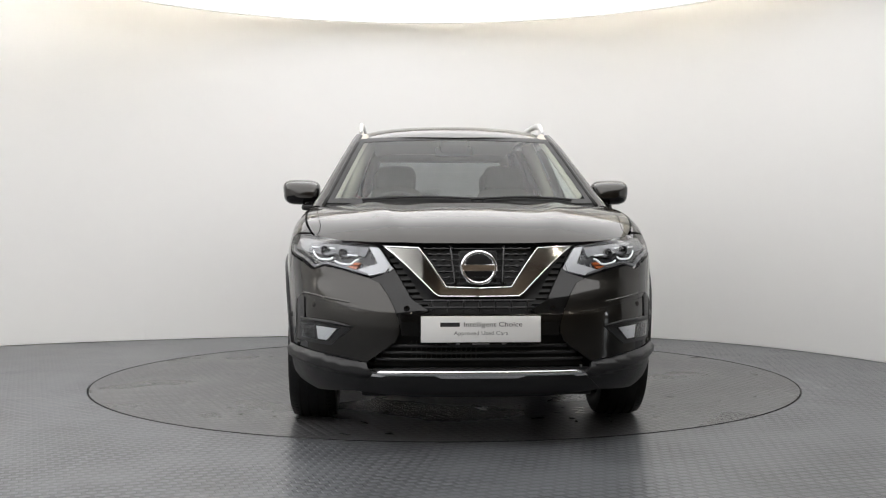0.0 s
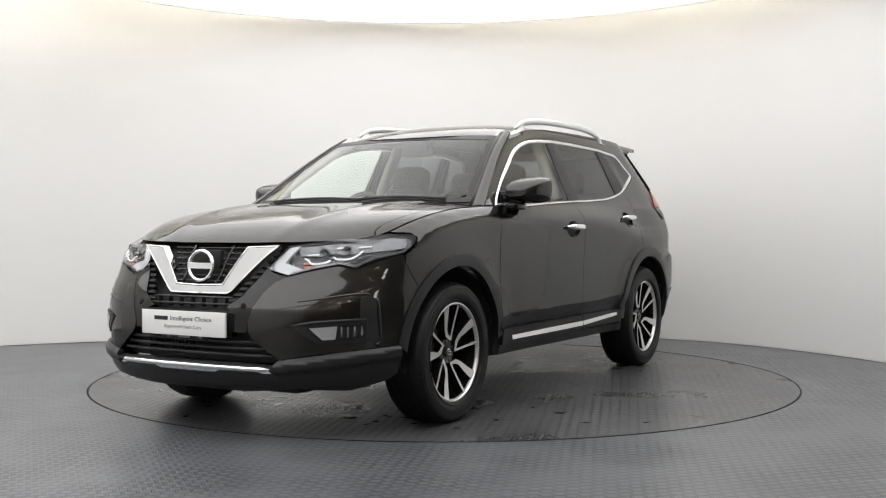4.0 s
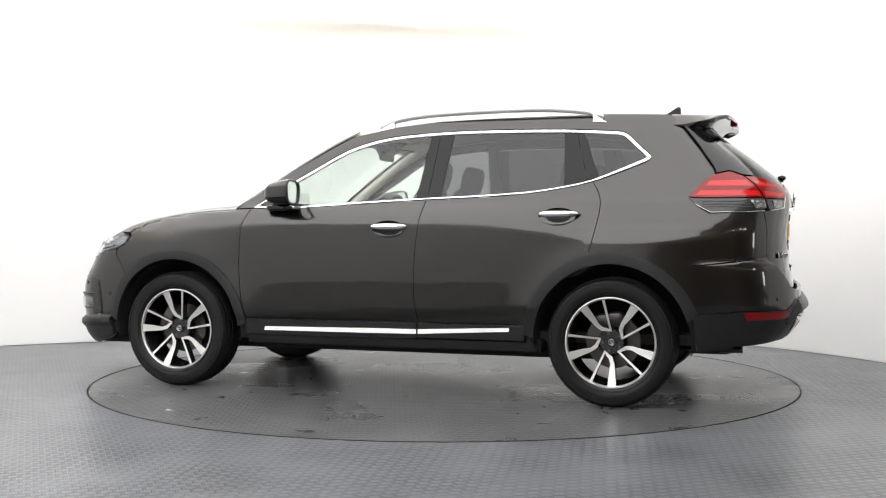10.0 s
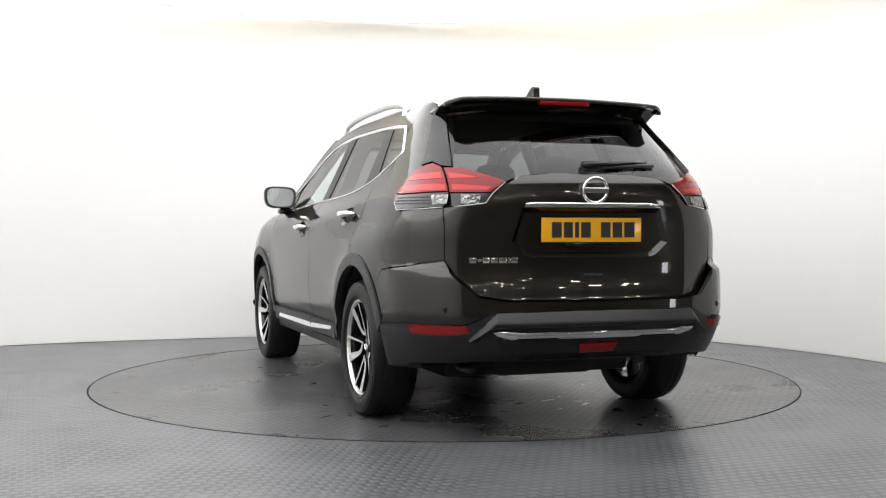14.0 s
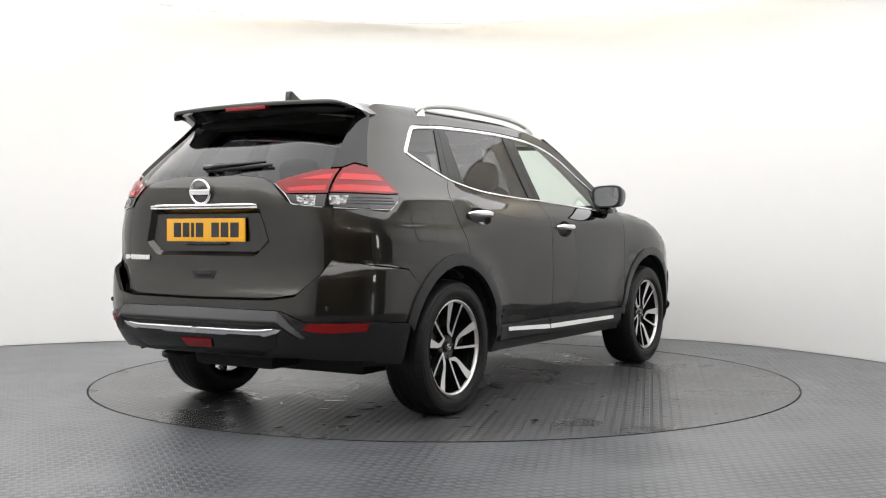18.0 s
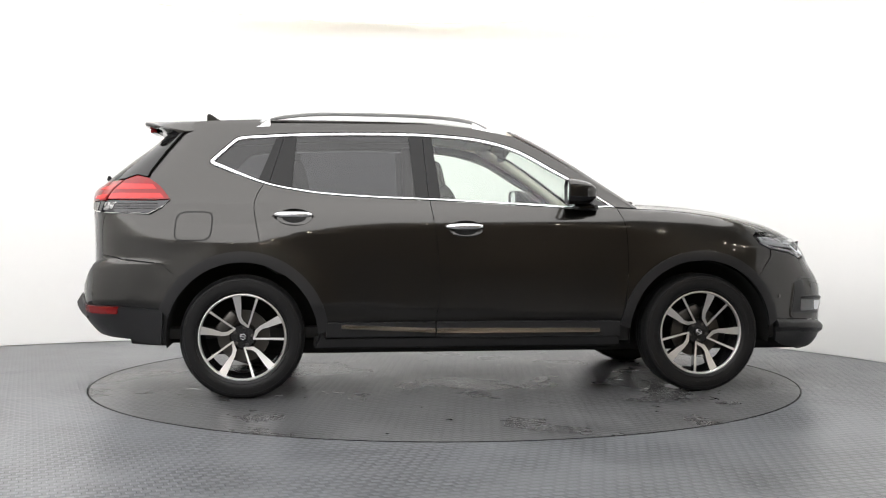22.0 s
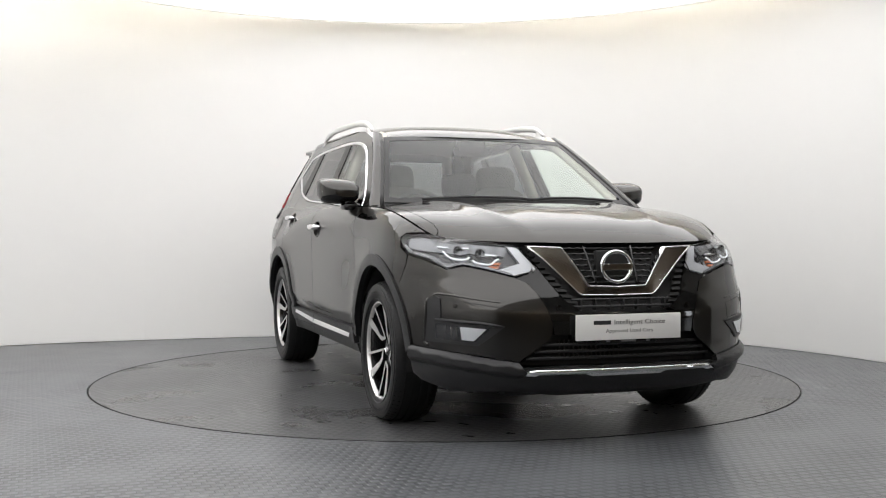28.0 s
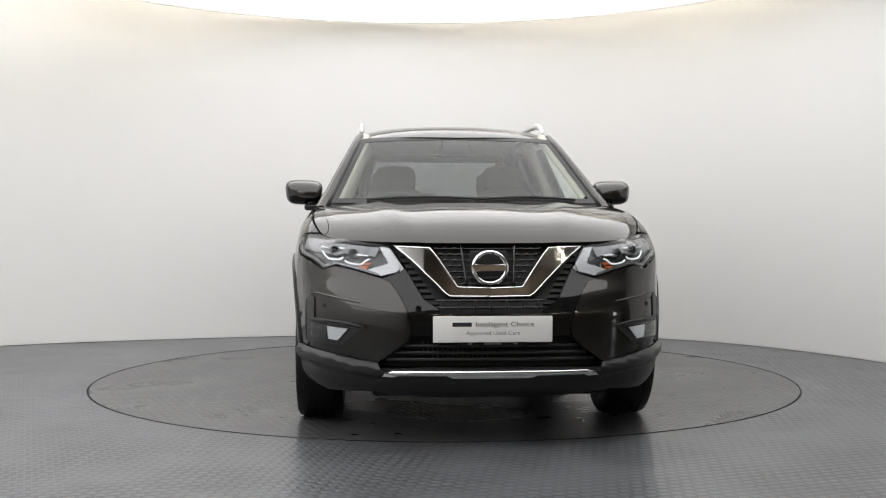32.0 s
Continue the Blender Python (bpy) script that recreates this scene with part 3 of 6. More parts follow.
# ------------------------------------------------------------------ the turntable
def build_turntable():
    t = empty("turntable", "round turntable set flush in the floor, grey tread vinyl", "turntable")
    n, rings = 96, [0.0, 0.8, 1.6, 2.0, 2.236]
    verts, faces = [(0, 0, 0)], []
    for r in rings[1:]:
        verts += [(r * math.cos(2 * math.pi * i / n), r * math.sin(2 * math.pi * i / n), 0) for i in range(n)]
    verts += [(2.236 * math.cos(2 * math.pi * i / n), 2.236 * math.sin(2 * math.pi * i / n), -0.03) for i in range(n)]
    for i in range(n):
        faces.append([0, 1 + i, 1 + (i + 1) % n])
        for j in range(4):
            faces.append([1 + j * n + i, 1 + (j + 1) * n + i, 1 + (j + 1) * n + (i + 1) % n, 1 + j * n + (i + 1) % n])
    link("deck", verts, faces, M["disc"], t, smooth=False)
    verts, faces = [], []
    for r, z in ((2.2365, -0.02), (2.2365, 0.0025), (2.2405, 0.0025), (2.2405, -0.02)):
        verts += [(r * math.cos(2 * math.pi * i / n), r * math.sin(2 * math.pi * i / n), z) for i in range(n)]
    for j in range(4):
        for i in range(n):
            faces.append([j * n + i, j * n + (i + 1) % n, ((j + 1) % 4) * n + (i + 1) % n, ((j + 1) % 4) * n + i])
    link("edge_ring", verts, faces, M["under"], t, smooth=False, label="dark metal edge ring")
    rnd = random.Random(11)
    wheels = [(sx * 1.35 + 0.1, sy * 0.62 + 0.04) for sx in (1, -1) for sy in (1, -1)]
    for k in range(110):  # puddles and dried drips left by the tyres
        a, r = rnd.random() * 6.283, 0.5 + 1.6 * rnd.random() ** 0.6
        w, h, spin = 0.008 + 0.050 * rnd.random() ** 2, 0.006 + 0.022 * rnd.random() ** 1.5, rnd.random() * 3.1
        if k % 3:
            wx, wy = wheels[(k // 3) % 4]
            wx, wy = wx + rnd.gauss(0, 0.20), wy + rnd.gauss(0, 0.24)
            a, r = math.atan2(wy, wx), min(2.1, math.hypot(wx, wy))
        pts = []
        for i in range(14):
            q = 2 * math.pi * i / 14
            wob = 1 + 0.25 * math.sin(3 * q + k) + 0.15 * math.sin(5 * q + 2 * k)
            x, y = w * wob * math.cos(q), h * wob * math.sin(q)
            pts.append((r * math.cos(a) + x * math.cos(spin) - y * math.sin(spin), r * math.sin(a) + x * math.sin(spin) + y * math.cos(spin), 0.0012))
        link("water_drop", pts, [list(range(14))], M["water"], t, smooth=False)
    return t


# ------------------------------------------------------------------ the car's skin
# car space: x forward from the middle of the wheelbase, y to its left, z up from the ground
AXLE, HUB_Z, ARCH_F, ARCH_R = 1.3525, 0.352, 1.350, -1.3525
W = spline([0.18, 0.26, 0.34, 0.42, 0.50, 0.60, 0.72, 0.84, 0.93, 1.0, 1.06, 1.10, 1.15, 1.25, 1.40, 1.55, 1.62, 1.68],
           [0.79, 0.842, 0.866, 0.878, 0.893, 0.898, 0.901, 0.902, 0.902, 0.889, 0.862, 0.838, 0.806, 0.757, 0.688, 0.617, 0.574, 0.48])
WF = spline([0.18, 0.26, 0.34, 0.42, 0.50, 0.60, 0.72, 0.84, 0.93, 1.0, 1.04, 1.07, 1.09, 1.10],
            [0.79, 0.845, 0.868, 0.875, 0.880, 0.886, 0.896, 0.904, 0.902, 0.893, 0.880, 0.858, 0.835, 0.81])
NOSE = spline([0.20, 0.25, 0.30, 0.35, 0.41, 0.48, 0.58, 0.66, 0.75, 0.85, 0.92, 1.0, 1.1],
              [2.20, 2.27, 2.305, 2.316, 2.316, 2.319, 2.318, 2.291, 2.228, 2.170, 2.118, 2.06, 2.0])
TAIL_GATE = spline([0.24, 0.32, 0.42, 0.50, 0.57, 0.62, 0.645, 0.68, 0.80, 1.0, 1.10, 1.18, 1.24, 1.35, 1.50, 1.60],
              [-2.08, -2.20, -2.30, -2.335, -2.310, -2.300, -2.296, -2.286, -2.27, -2.275, -2.285, -2.275, -2.230, -2.105, -1.91, -1.80])
TAIL = spline([0.24, 0.32, 0.42, 0.50, 0.57, 0.62, 0.70, 0.765, 0.79, 0.81, 1.0, 1.10, 1.18, 1.24, 1.35, 1.50, 1.60],
              [-2.08, -2.20, -2.30, -2.335, -2.338, -2.336, -2.330, -2.318, -2.296, -2.272, -2.275, -2.285, -2.275, -2.230, -2.105, -1.91, -1.80])
HOOD_EDGE = spline([0.85, 1.1, 1.4, 1.65, 1.80, 1.88, 2.0], [1.10, 1.09, 1.060, 1.008, 0.957, 0.930, 0.90])
SHOULDER = spline([-2.0, -1.75, -1.35, -1.0, -0.4, 0.5, 1.0], [0.0, -0.045, -0.055, 0.0, 0.05, 0.055, 0.03])
PF, QF, PR, QR, CF, CR = 3.4, 3.2, 3.5, 3.7, 1.35, -1.45


def width_front(x, z):
    """Half-width before the nose rounds it off; the fender's crown sinks with the hood."""
    low = np.clip((z - 0.75) / 0.17, 0, 1)
    zz = np.minimum(z + (1.10 - HOOD_EDGE(x)) * low, 1.10)
    k = np.clip((x - 0.84) / 0.25, 0, 1)
    k = k * k * (3 - 2 * k)
    rise = np.clip((z - 0.78) / 0.16, 0, 1) * np.clip((1.115 - z) / 0.11, 0, 1)  # the shoulder runs higher on the doors than on the haunch
    return W(z - SHOULDER(x) * rise) * (1 - k) + WF(zz) * k


def flare(x, z):
    """Swelling of the skin round the wheel arches, and the hollow of the doors."""
    rf, rr = np.hypot(x - ARCH_F, z - HUB_Z), np.hypot(x - ARCH_R, z - HUB_Z)
    b = 0.014 * (np.exp(-((rf - 0.45) / 0.10) ** 2) + np.exp(-((rr - 0.45) / 0.10) ** 2))
    step = lambda v: np.clip(v, 0, 1) ** 2 * (3 - 2 * np.clip(v, 0, 1))
    b = b + 0.016 * step((0.80 - z) / 0.03) * step((z - 0.50) / 0.06) * step((-x - 1.72) / 0.30)
    mid = np.clip((1.0 - abs(x)) / 0.4, 0, 1)
    b = b + 0.004 * np.sin(3.1 * x + 0.4) * np.exp(-((z - 0.68) / 0.20) ** 2) * mid  # the doors' gentle wave
    low = 0.505 - 0.045 * x  # the doors tuck in above the lower moulding
    return b - 0.016 * step((low - z) / 0.07) * step((z - 0.4305) / 0.003) * np.clip((1.15 - abs(x)) / 0.3, 0, 1)


def side_y(x, z):
    x, z = np.asarray(x, float), np.asarray(z, float)
    uf = np.clip((x - CF) / (NOSE(z) - CF), 0, 0.9999)
    ur = np.clip((x - CR) / (TAIL(z) - CR), 0, 0.9999)
    return width_front(x, z) * (1 - uf**PF) ** (1 / QF) * (1 - ur**PR) ** (1 / QR) + flare(x, z)


def nose_x(y, z):
    y, z = np.abs(np.asarray(y, float)), np.asarray(z, float)
    w = width_front(1.9 + 0 * y, z)
    return CF + (NOSE(z) - CF) * (1 - np.clip(y / w, 0, 0.9999) ** QF) ** (1 / PF)


def tail_x(y, z):
    y, z = np.abs(np.asarray(y, float)), np.asarray(z, float)
    return CR + (TAIL(z) - CR) * (1 - np.clip(y / W(z), 0, 0.9999) ** QR) ** (1 / PR)


def SIDE(uv):
    return np.stack([uv[:, 0], side_y(uv[:, 0], uv[:, 1]), uv[:, 1]], 1)


def corner(uv, c, reach, w, p, q):
    """The rounded plan outline met by a ray at angle u (scaled by 1.1) round (c, 0)."""
    a = uv[:, 0] / 1.1
    ca, sa = np.abs(np.cos(a)), np.abs(np.sin(a))
    lo, hi = np.zeros(len(a)), np.full(len(a), 2.0)
    for _ in range(44):
        m = (lo + hi) / 2
        inside = (m * ca / reach) ** p + (m * sa / w) ** q < 1
        lo, hi = np.where(inside, m, lo), np.where(inside, hi, m)
    return lo * ca, lo * np.sin(a)


def FRONT(uv):
    z = uv[:, 1]
    x = 0.55 + 0 * z
    for _ in range(5):  # the width follows the sinking shoulder
        x, y = corner(uv, CF, NOSE(z) - CF, width_front(np.minimum(CF + x, 1.9), z), PF, QF)
    return np.stack([CF + x, y + np.sign(y) * flare(CF + x, z), z], 1)


def REAR(uv):
    z = uv[:, 1]
    x, y = corner(uv, CR, CR - TAIL(z), W(z), PR, QR)
    return np.stack([CR - x, y + np.sign(y) * flare(CR - x, z), z], 1)


def GATE(uv):
    """The tailgate's skin, which steps in above the bumper."""
    z = uv[:, 1]
    x, y = corner(uv, CR, CR - TAIL_GATE(z), W(z), PR, QR)
    return np.stack([CR - x, y, z], 1)


def gate_uv(poly):
    """Tailgate coordinates of an outline given in y and z."""
    out = []
    for y, z in poly:
        x = CR + (float(TAIL_GATE(z)) - CR) * (1 - min(abs(y) / float(W(z)), 0.9999) ** QR) ** (1 / PR)
        out.append((1.1 * math.atan2(y, CR - x), z))
    return out


def fy(y, z):
    """Front coordinates of a point given by its y and z."""
    return (1.1 * math.atan2(y, float(nose_x(y, z)) - CF), z)


def fx(x, z):
    return (1.1 * math.atan2(float(side_y(x, z)), x - CF), z)


def ry(y, z):
    return (1.1 * math.atan2(y, CR - float(tail_x(y, z))), z)


def rx(x, z):
    return (1.1 * math.atan2(float(side_y(x, z)), CR - x), z)


def F(poly):
    """A front outline: pairs are (y, z); ('s', x, z) lies on the flank."""
    return [fx(p[1], p[2]) if p[0] == "s" else fy(*p) for p in poly]


def B(poly):
    return [rx(p[1], p[2]) if p[0] == "s" else ry(*p) for p in poly]


XF = 1.87
for _ in range(30):  # where the hood's edge meets the nose
    XF = 0.5 * XF + 0.5 * float(nose_x(side_y(XF, HOOD_EDGE(XF)), 0.925))
HOOD_C = spline([0, 0.3, 0.5, 0.72, 0.85, 0.93, 0.975, 1], [1.124, 1.104, 1.079, 1.033, 0.992, 0.952, 0.923, 0.902])


def hood_x(s, t):
    """The hood runs from the scuttle to the nose outline; its edge lies on the wing's shoulder."""
    xe = 0.95 + (XF - 0.95) * t
    ze = HOOD_EDGE(xe) - 0.003
    y = s * side_y(xe, ze)
    back, front = 1.110 - 0.160 * s**2, nose_x(s * float(side_y(XF, HOOD_EDGE(XF))), 0.925 + 0 * s) + 0.01 * (1 - s**2)
    return back + (front - back) * t, y, ze


def HOOD(uv):
    s, t = uv[:, 0], uv[:, 1]
    a = np.abs(s)
    x, y, ze = hood_x(s, t)
    ridge = 0.011 * np.exp(-((a - 0.62 + 0.16 * t) / 0.07) ** 2) * np.clip(1.15 - t, 0, 1) - 0.006 * np.exp(-((a - 0.42 + 0.12 * t) / 0.12) ** 2) * (1 - t)
    z = ze + (HOOD_C(t) - ze) * (1 - a**3.0) + ridge * np.clip((1 - a) * 6, 0, 1)
    return np.stack([x, y, z], 1)


SCREEN = spline([1.06, 1.12, 1.25, 1.40, 1.52, 1.60], [1.18, 1.08, 0.868, 0.622, 0.400, 0.222])


def WINDSCREEN(uv):
    y, z = uv[:, 0], uv[:, 1]
    return np.stack([SCREEN(z) - 0.155 * y**2 - 0.13 * y**4, y, z], 1)


ROOF_Z = spline([-2.1, -1.95, -1.75, -1.3, -0.8, -0.3, 0.0, 0.25, 0.45], [1.552, 1.586, 1.615, 1.644, 1.664, 1.660, 1.634, 1.586, 1.516])


def ROOF(uv):
    x, y = uv[:, 0], uv[:, 1]
    return np.stack([x, y, ROOF_Z(x) - 0.057 * (np.abs(y) / 0.6) ** 2.8 - 0.012 * np.clip(x, 0, 1)], 1)


# outlines on the flank
BELT = [(0.84, 1.10), (0.58, 1.092), (0.45, 1.10), (0.11, 1.12), (-0.27, 1.14), (-0.55, 1.15), (-0.87, 1.17), (-1.07, 1.198), (-1.24, 1.235), (-1.43, 1.302)]
TIP = [(-1.43, 1.302), (-1.525, 1.340), (-1.547, 1.354), (-1.550, 1.370), (-1.542, 1.382), (-1.42, 1.497), (-1.398, 1.513), (-1.37, 1.521), (-1.33, 1.526)]
TOPL = [(-1.33, 1.526), (-1.10, 1.542), (-0.88, 1.549), (-0.55, 1.553), (-0.31, 1.549), (-0.06, 1.533), (0.12, 1.502), (0.29, 1.445), (0.46, 1.348), (0.63, 1.245), (0.84, 1.10)]
BELT_L = flow(BELT, 5)
TIP_L = dense(TIP, 0.02)[:-1]
TIP_L = TIP_L[1:TIP_L.index(TIP[-1])]
TOP_L = flow(TOPL, 5)
DLO = BELT_L + TIP_L + TOP_L[:-1]
belt_z = spline([-1.43, -1.24, -1.07, -0.87, -0.55, -0.27, 0.11, 0.45, 0.58, 0.84], [1.302, 1.235, 1.198, 1.17, 1.15, 1.14, 1.12, 1.10, 1.092, 1.10])
DOOR_FRONT = flow([(0.845, 1.096), (0.885, 0.99), (0.90, 0.82), (0.90, 0.69), (0.885, 0.54), (0.862, 0.435)], 5)
B_GAP = flow([(-0.27, 1.14), (-0.25, 0.99), (-0.23, 0.83), (-0.222, 0.60), (-0.24, 0.435)], 5)
DOOR_BACK = flow([(-1.235, 1.235), (-1.272, 1.17), (-1.288, 1.10), (-1.272, 0.99), (-1.25, 0.89), (-1.225, 0.81)], 5)


def ribbon(name, outer, inner, mat, parent, side, label):
    """A slim rounded strip on the flank between two lines."""
    verts, faces = [], []
    a, b = SIDE(np.array(outer)), SIDE(np.array(inner))
    for p, q in zip(a, b):
        for k in range(6):
            f = k / 5
            m = p + (q - p) * f
            up = (-0.006, 0.002, 0.004, 0.004, 0.002, -0.006)[k]
            verts.append((m[0], side * (m[1] + up), m[2]))
    for i in range(len(outer) - 1):
        for k in range(5):
            g = [i * 6 + k, i * 6 + k + 1, i * 6 + 7 + k, i * 6 + 6 + k]
            faces.append(g if side < 0 else g[::-1])
    return link(name, verts, faces, mat, parent, label)


def build_skin(car):
    P, G = M["paint"], 0.0022
    # dark inner skin that shows in the shut lines
    inner = [(-2.0, 0.30), (-1.785, 0.30)] + arc(ARCH_R, HUB_Z, 0.43, 186, -6, 30) + arc(ARCH_F, HUB_Z, 0.44, 186, -6, 30) + [(1.84, 0.33), (1.74, 0.70), (1.63, 0.80), (1.60, 0.97), (1.5, 1.01), (0.95, 1.06)] \
        + [(x, float(belt_z(x)) - 0.02) for x in (0.8, 0.5, 0.1, -0.3, -0.7, -1.0, -1.2)] + [(-1.5, 1.16), (-2.0, 1.10)]
    both("inner_skin", inner, SIDE, M["gap"], car, lift=-0.016, thick=0.02, du=0.08, dv=0.06)
    # doors
    lo = 0.433
    front_door = DOOR_FRONT + [(-0.24, lo)] + B_GAP[::-1] + [(x, float(belt_z(x))) for x in (-0.15, 0.0, 0.15, 0.3, 0.45, 0.58, 0.72)]
    arch = [p for p in arc(ARCH_R, HUB_Z, 0.490, 105, 12, 20)]
    rear_door = B_GAP + [(-0.882, lo)] + arch[::-1] + DOOR_BACK[::-1][1:] + [(x, float(belt_z(x))) for x in (-1.15, -1.0, -0.85, -0.7, -0.55, -0.4)]
    doors = {}
    for s in (1, -1):
        doors[s] = (patch("front_door", front_door, SIDE, P, car, side=s, gap=G, holes=[bowl_outline(*HANDLES[0])], label="olive metallic front door"),
                    patch("rear_door", rear_door, SIDE, P, car, side=s, gap=G, holes=[bowl_outline(*HANDLES[1])], label="olive metallic rear door"))
    # front wing
    top = [(x, float(HOOD_EDGE(x)) - 0.004) for x in np.linspace(0.95, XF - 0.005, 18)]
    wing = [(0.845, 1.096)] + top + [(1.80, 0.953), (1.705, 0.950), (1.680, 0.930), (1.713, 0.884), (1.785, 0.850), (1.79, 0.808)] \
        + arc(ARCH_F, HUB_Z, 0.490, 43, 168, 30) + DOOR_FRONT[::-1][:-1]
    both("front_wing", wing, SIDE, P, car, gap=G, label="olive metallic front wing")
    # quarter panel with the roof side above the windows
    quarter = DOOR_BACK[::-1] + [q for q in BELT_L if q[0] < -1.245] + TIP_L + TOP_L[:-1] + [(0.84, 1.10), (0.945, 1.098), (0.82, 1.19), (0.714, 1.265), (0.56, 1.365), (0.393, 1.462), (0.255, 1.535), (0.0, 1.588), (-0.3, 1.617), (-0.8, 1.628), (-1.3, 1.630), (-1.62, 1.616),
           (-1.655, 1.606), (-1.70, 1.548), (-1.80, 1.42), (-1.883, 1.30), (-1.893, 1.264), (-1.83, 1.222), (-1.765, 1.14), (-1.80, 1.10), (-1.87, 1.06), (-2.02, 1.06), (-2.02, 0.80), (-1.80, 0.775)] \
        + arc(ARCH_R, HUB_Z, 0.490, 137, 105, 12)
    both("quarter_panel", quarter, SIDE, P, car, gap=G, du=0.035, dv=0.025, label="olive metallic rear quarter panel and roof side")
    # chrome round the windows, glass and pillars
    mix = lambda z: min(1, max(0, (z - 1.22) / 0.1))
    ring_in = [(a[0] + (b[0] - a[0]) * mix(c[1]), a[1] + (b[1] - a[1]) * mix(c[1])) for a, b, c in zip(inset(DLO, 0.015), inset(DLO, 0.025), DLO)]
    for s in (1, -1):
        strip = []
        n = len(DLO)
        for k, (lo_i, hi_i) in enumerate(((0, n // 3), (n // 3, 2 * n // 3), (2 * n // 3, n))):
            idx = [i % n for i in range(lo_i, hi_i + 1)]
            ribbon("window_trim", [DLO[i] for i in idx], [ring_in[i] for i in idx], M["chrome"], car, s, "chrome window surround")
    front_glass = half_plane(half_plane(ring_in, (-0.205, 1.15), (-0.245, 1.545), 1), (5, 0), (5, 1), -1)
    rear_glass = half_plane(half_plane(ring_in, (-0.355, 1.15), (-0.385, 1.545), -1), (-1.075, 1.2), (-1.045, 1.545), 1)
    quarter_glass = half_plane(ring_in, (-1.275, 1.24), (-1.155, 1.545), -1)
    pillar_b = half_plane(half_plane(ring_in, (-0.205, 1.15), (-0.245, 1.545), -1), (-0.355, 1.15), (-0.385, 1.545), 1)
    pillar_c = half_plane(half_plane(ring_in, (-1.075, 1.2), (-1.045, 1.545), -1), (-1.275, 1.24), (-1.155, 1.545), 1)
    for s in (1, -1):
        fd, rd = doors[s]
        patch("window", front_glass, SIDE, M["clear"], fd, side=s, lift=-0.004, thick=0.004, label="clear greenish door glass")
        patch("window", rear_glass, SIDE, M["tint"], rd, side=s, lift=-0.004, thick=0.004, label="dark privacy glass")
        patch("quarter_window", quarter_glass, SIDE, M["tint"], car, side=s, lift=-0.004, thick=0.004, label="dark privacy quarter glass")
        for poly, lean in ((pillar_b, (-0.30, -0.275)), (pillar_c, (-1.112, -1.235))):
            a = half_plane(poly, (lean[1], 1.14), (lean[0], 1.55), 1)
            b = half_plane(poly, (lean[1], 1.14), (lean[0], 1.55), -1)
            for q in (a, b):
                patch("pillar_cover", q, SIDE, M["pillar"], car, side=s, gap=0.0015, thick=0.02, label="black pillar cover")
    # hood, windscreen, roof
    s_line = list(np.linspace(-1, 1, 25))
    seam_s = spline([0, 0.2, 0.5, 0.65, 0.78, 0.85, 0.90, 0.945], [1.0, 0.965, 0.938, 0.926, 0.923, 0.935, 0.955, 0.992])
    seam = [(float(seam_s(t)), t) for t in np.linspace(0, 0.945, 40)]
    hood = [(s, 0.0) for s in s_line[1:-1]] + seam + [(s, 1.0) for s in np.linspace(0.95, -0.95, 23)] + [(-s, t) for s, t in seam[::-1]]
    for k in (1, -1):  # the wing's crown between the seam and the shoulder
        crown = [(k * s, t) for s, t in seam[1:]] + [(k * 1.0, 0.985), (k * 1.0, 0.945)] + [(k * 1.0, t) for t in np.linspace(0.90, 0.02, 24)]
        patch("wing_crown", crown, HOOD, P, car, du=0.02, dv=0.03, step=0.04, thick=0.014, gap=0.0012, core=lambda p: p - (0, 0, 1), label="olive crown of the front wing")
    patch("bonnet", hood, HOOD, P, car, du=0.04, dv=0.03, step=0.06, gap=0.003, thick=0.014, core=lambda p: p - (0, 0, 1), label="olive metallic bonnet with two ridges")
    patch("bonnet_shade", [(s * 0.97, 0.02) for s in s_line] + [(s * 0.97, 0.985) for s in s_line[::-1]], HOOD, M["gap"], car, lift=-0.03, du=0.1, dv=0.1, step=0.1, core=lambda p: p - (0, 0, 1))
    edge = lambda z: 0.755 - 0.42 * (z - 1.10)
    ws = [(-edge(z), z) for z in np.linspace(1.115, 1.528, 12)] + [(y, 1.528 + 0.016 * (1 - (y / 0.57) ** 2)) for y in np.linspace(-0.5, 0.5, 11)] \
        + [(edge(z), z) for z in np.linspace(1.528, 1.115, 12)] + [(y, 1.113 + 0.0 * y) for y in np.linspace(0.6, -0.6, 7)]
    glass_core = lambda p: p - (1, 0, 1)
    screen = patch("windscreen", ws, WINDSCREEN, M["clear"], car, du=0.06, dv=0.04, thick=0.005, core=glass_core, label="clear laminated windscreen")
    rim_in = inset(dense(ws, 0.05), 0.028)
    rim_out = dense(ws, 0.05)
    n = len(rim_out)
    for k in range(4):
        idx = [i % n for i in range(k * n // 4, (k + 1) * n // 4 + 1)]
        if len(rim_in) == n:
            patch("screen_edge", [rim_out[i] for i in idx] + [rim_in[i] for i in idx[::-1]], WINDSCREEN, M["pillar"], screen, lift=0.0015, thick=0.003, core=glass_core)
    # scuttle under the windscreen
    patch("scuttle", [(y, 1.085) for y in np.linspace(-0.76, 0.76, 9)] + [(y, 1.125) for y in np.linspace(0.76, -0.76, 9)], WINDSCREEN, M["cladding"], car, lift=-0.004, core=glass_core, label="black plastic scuttle")
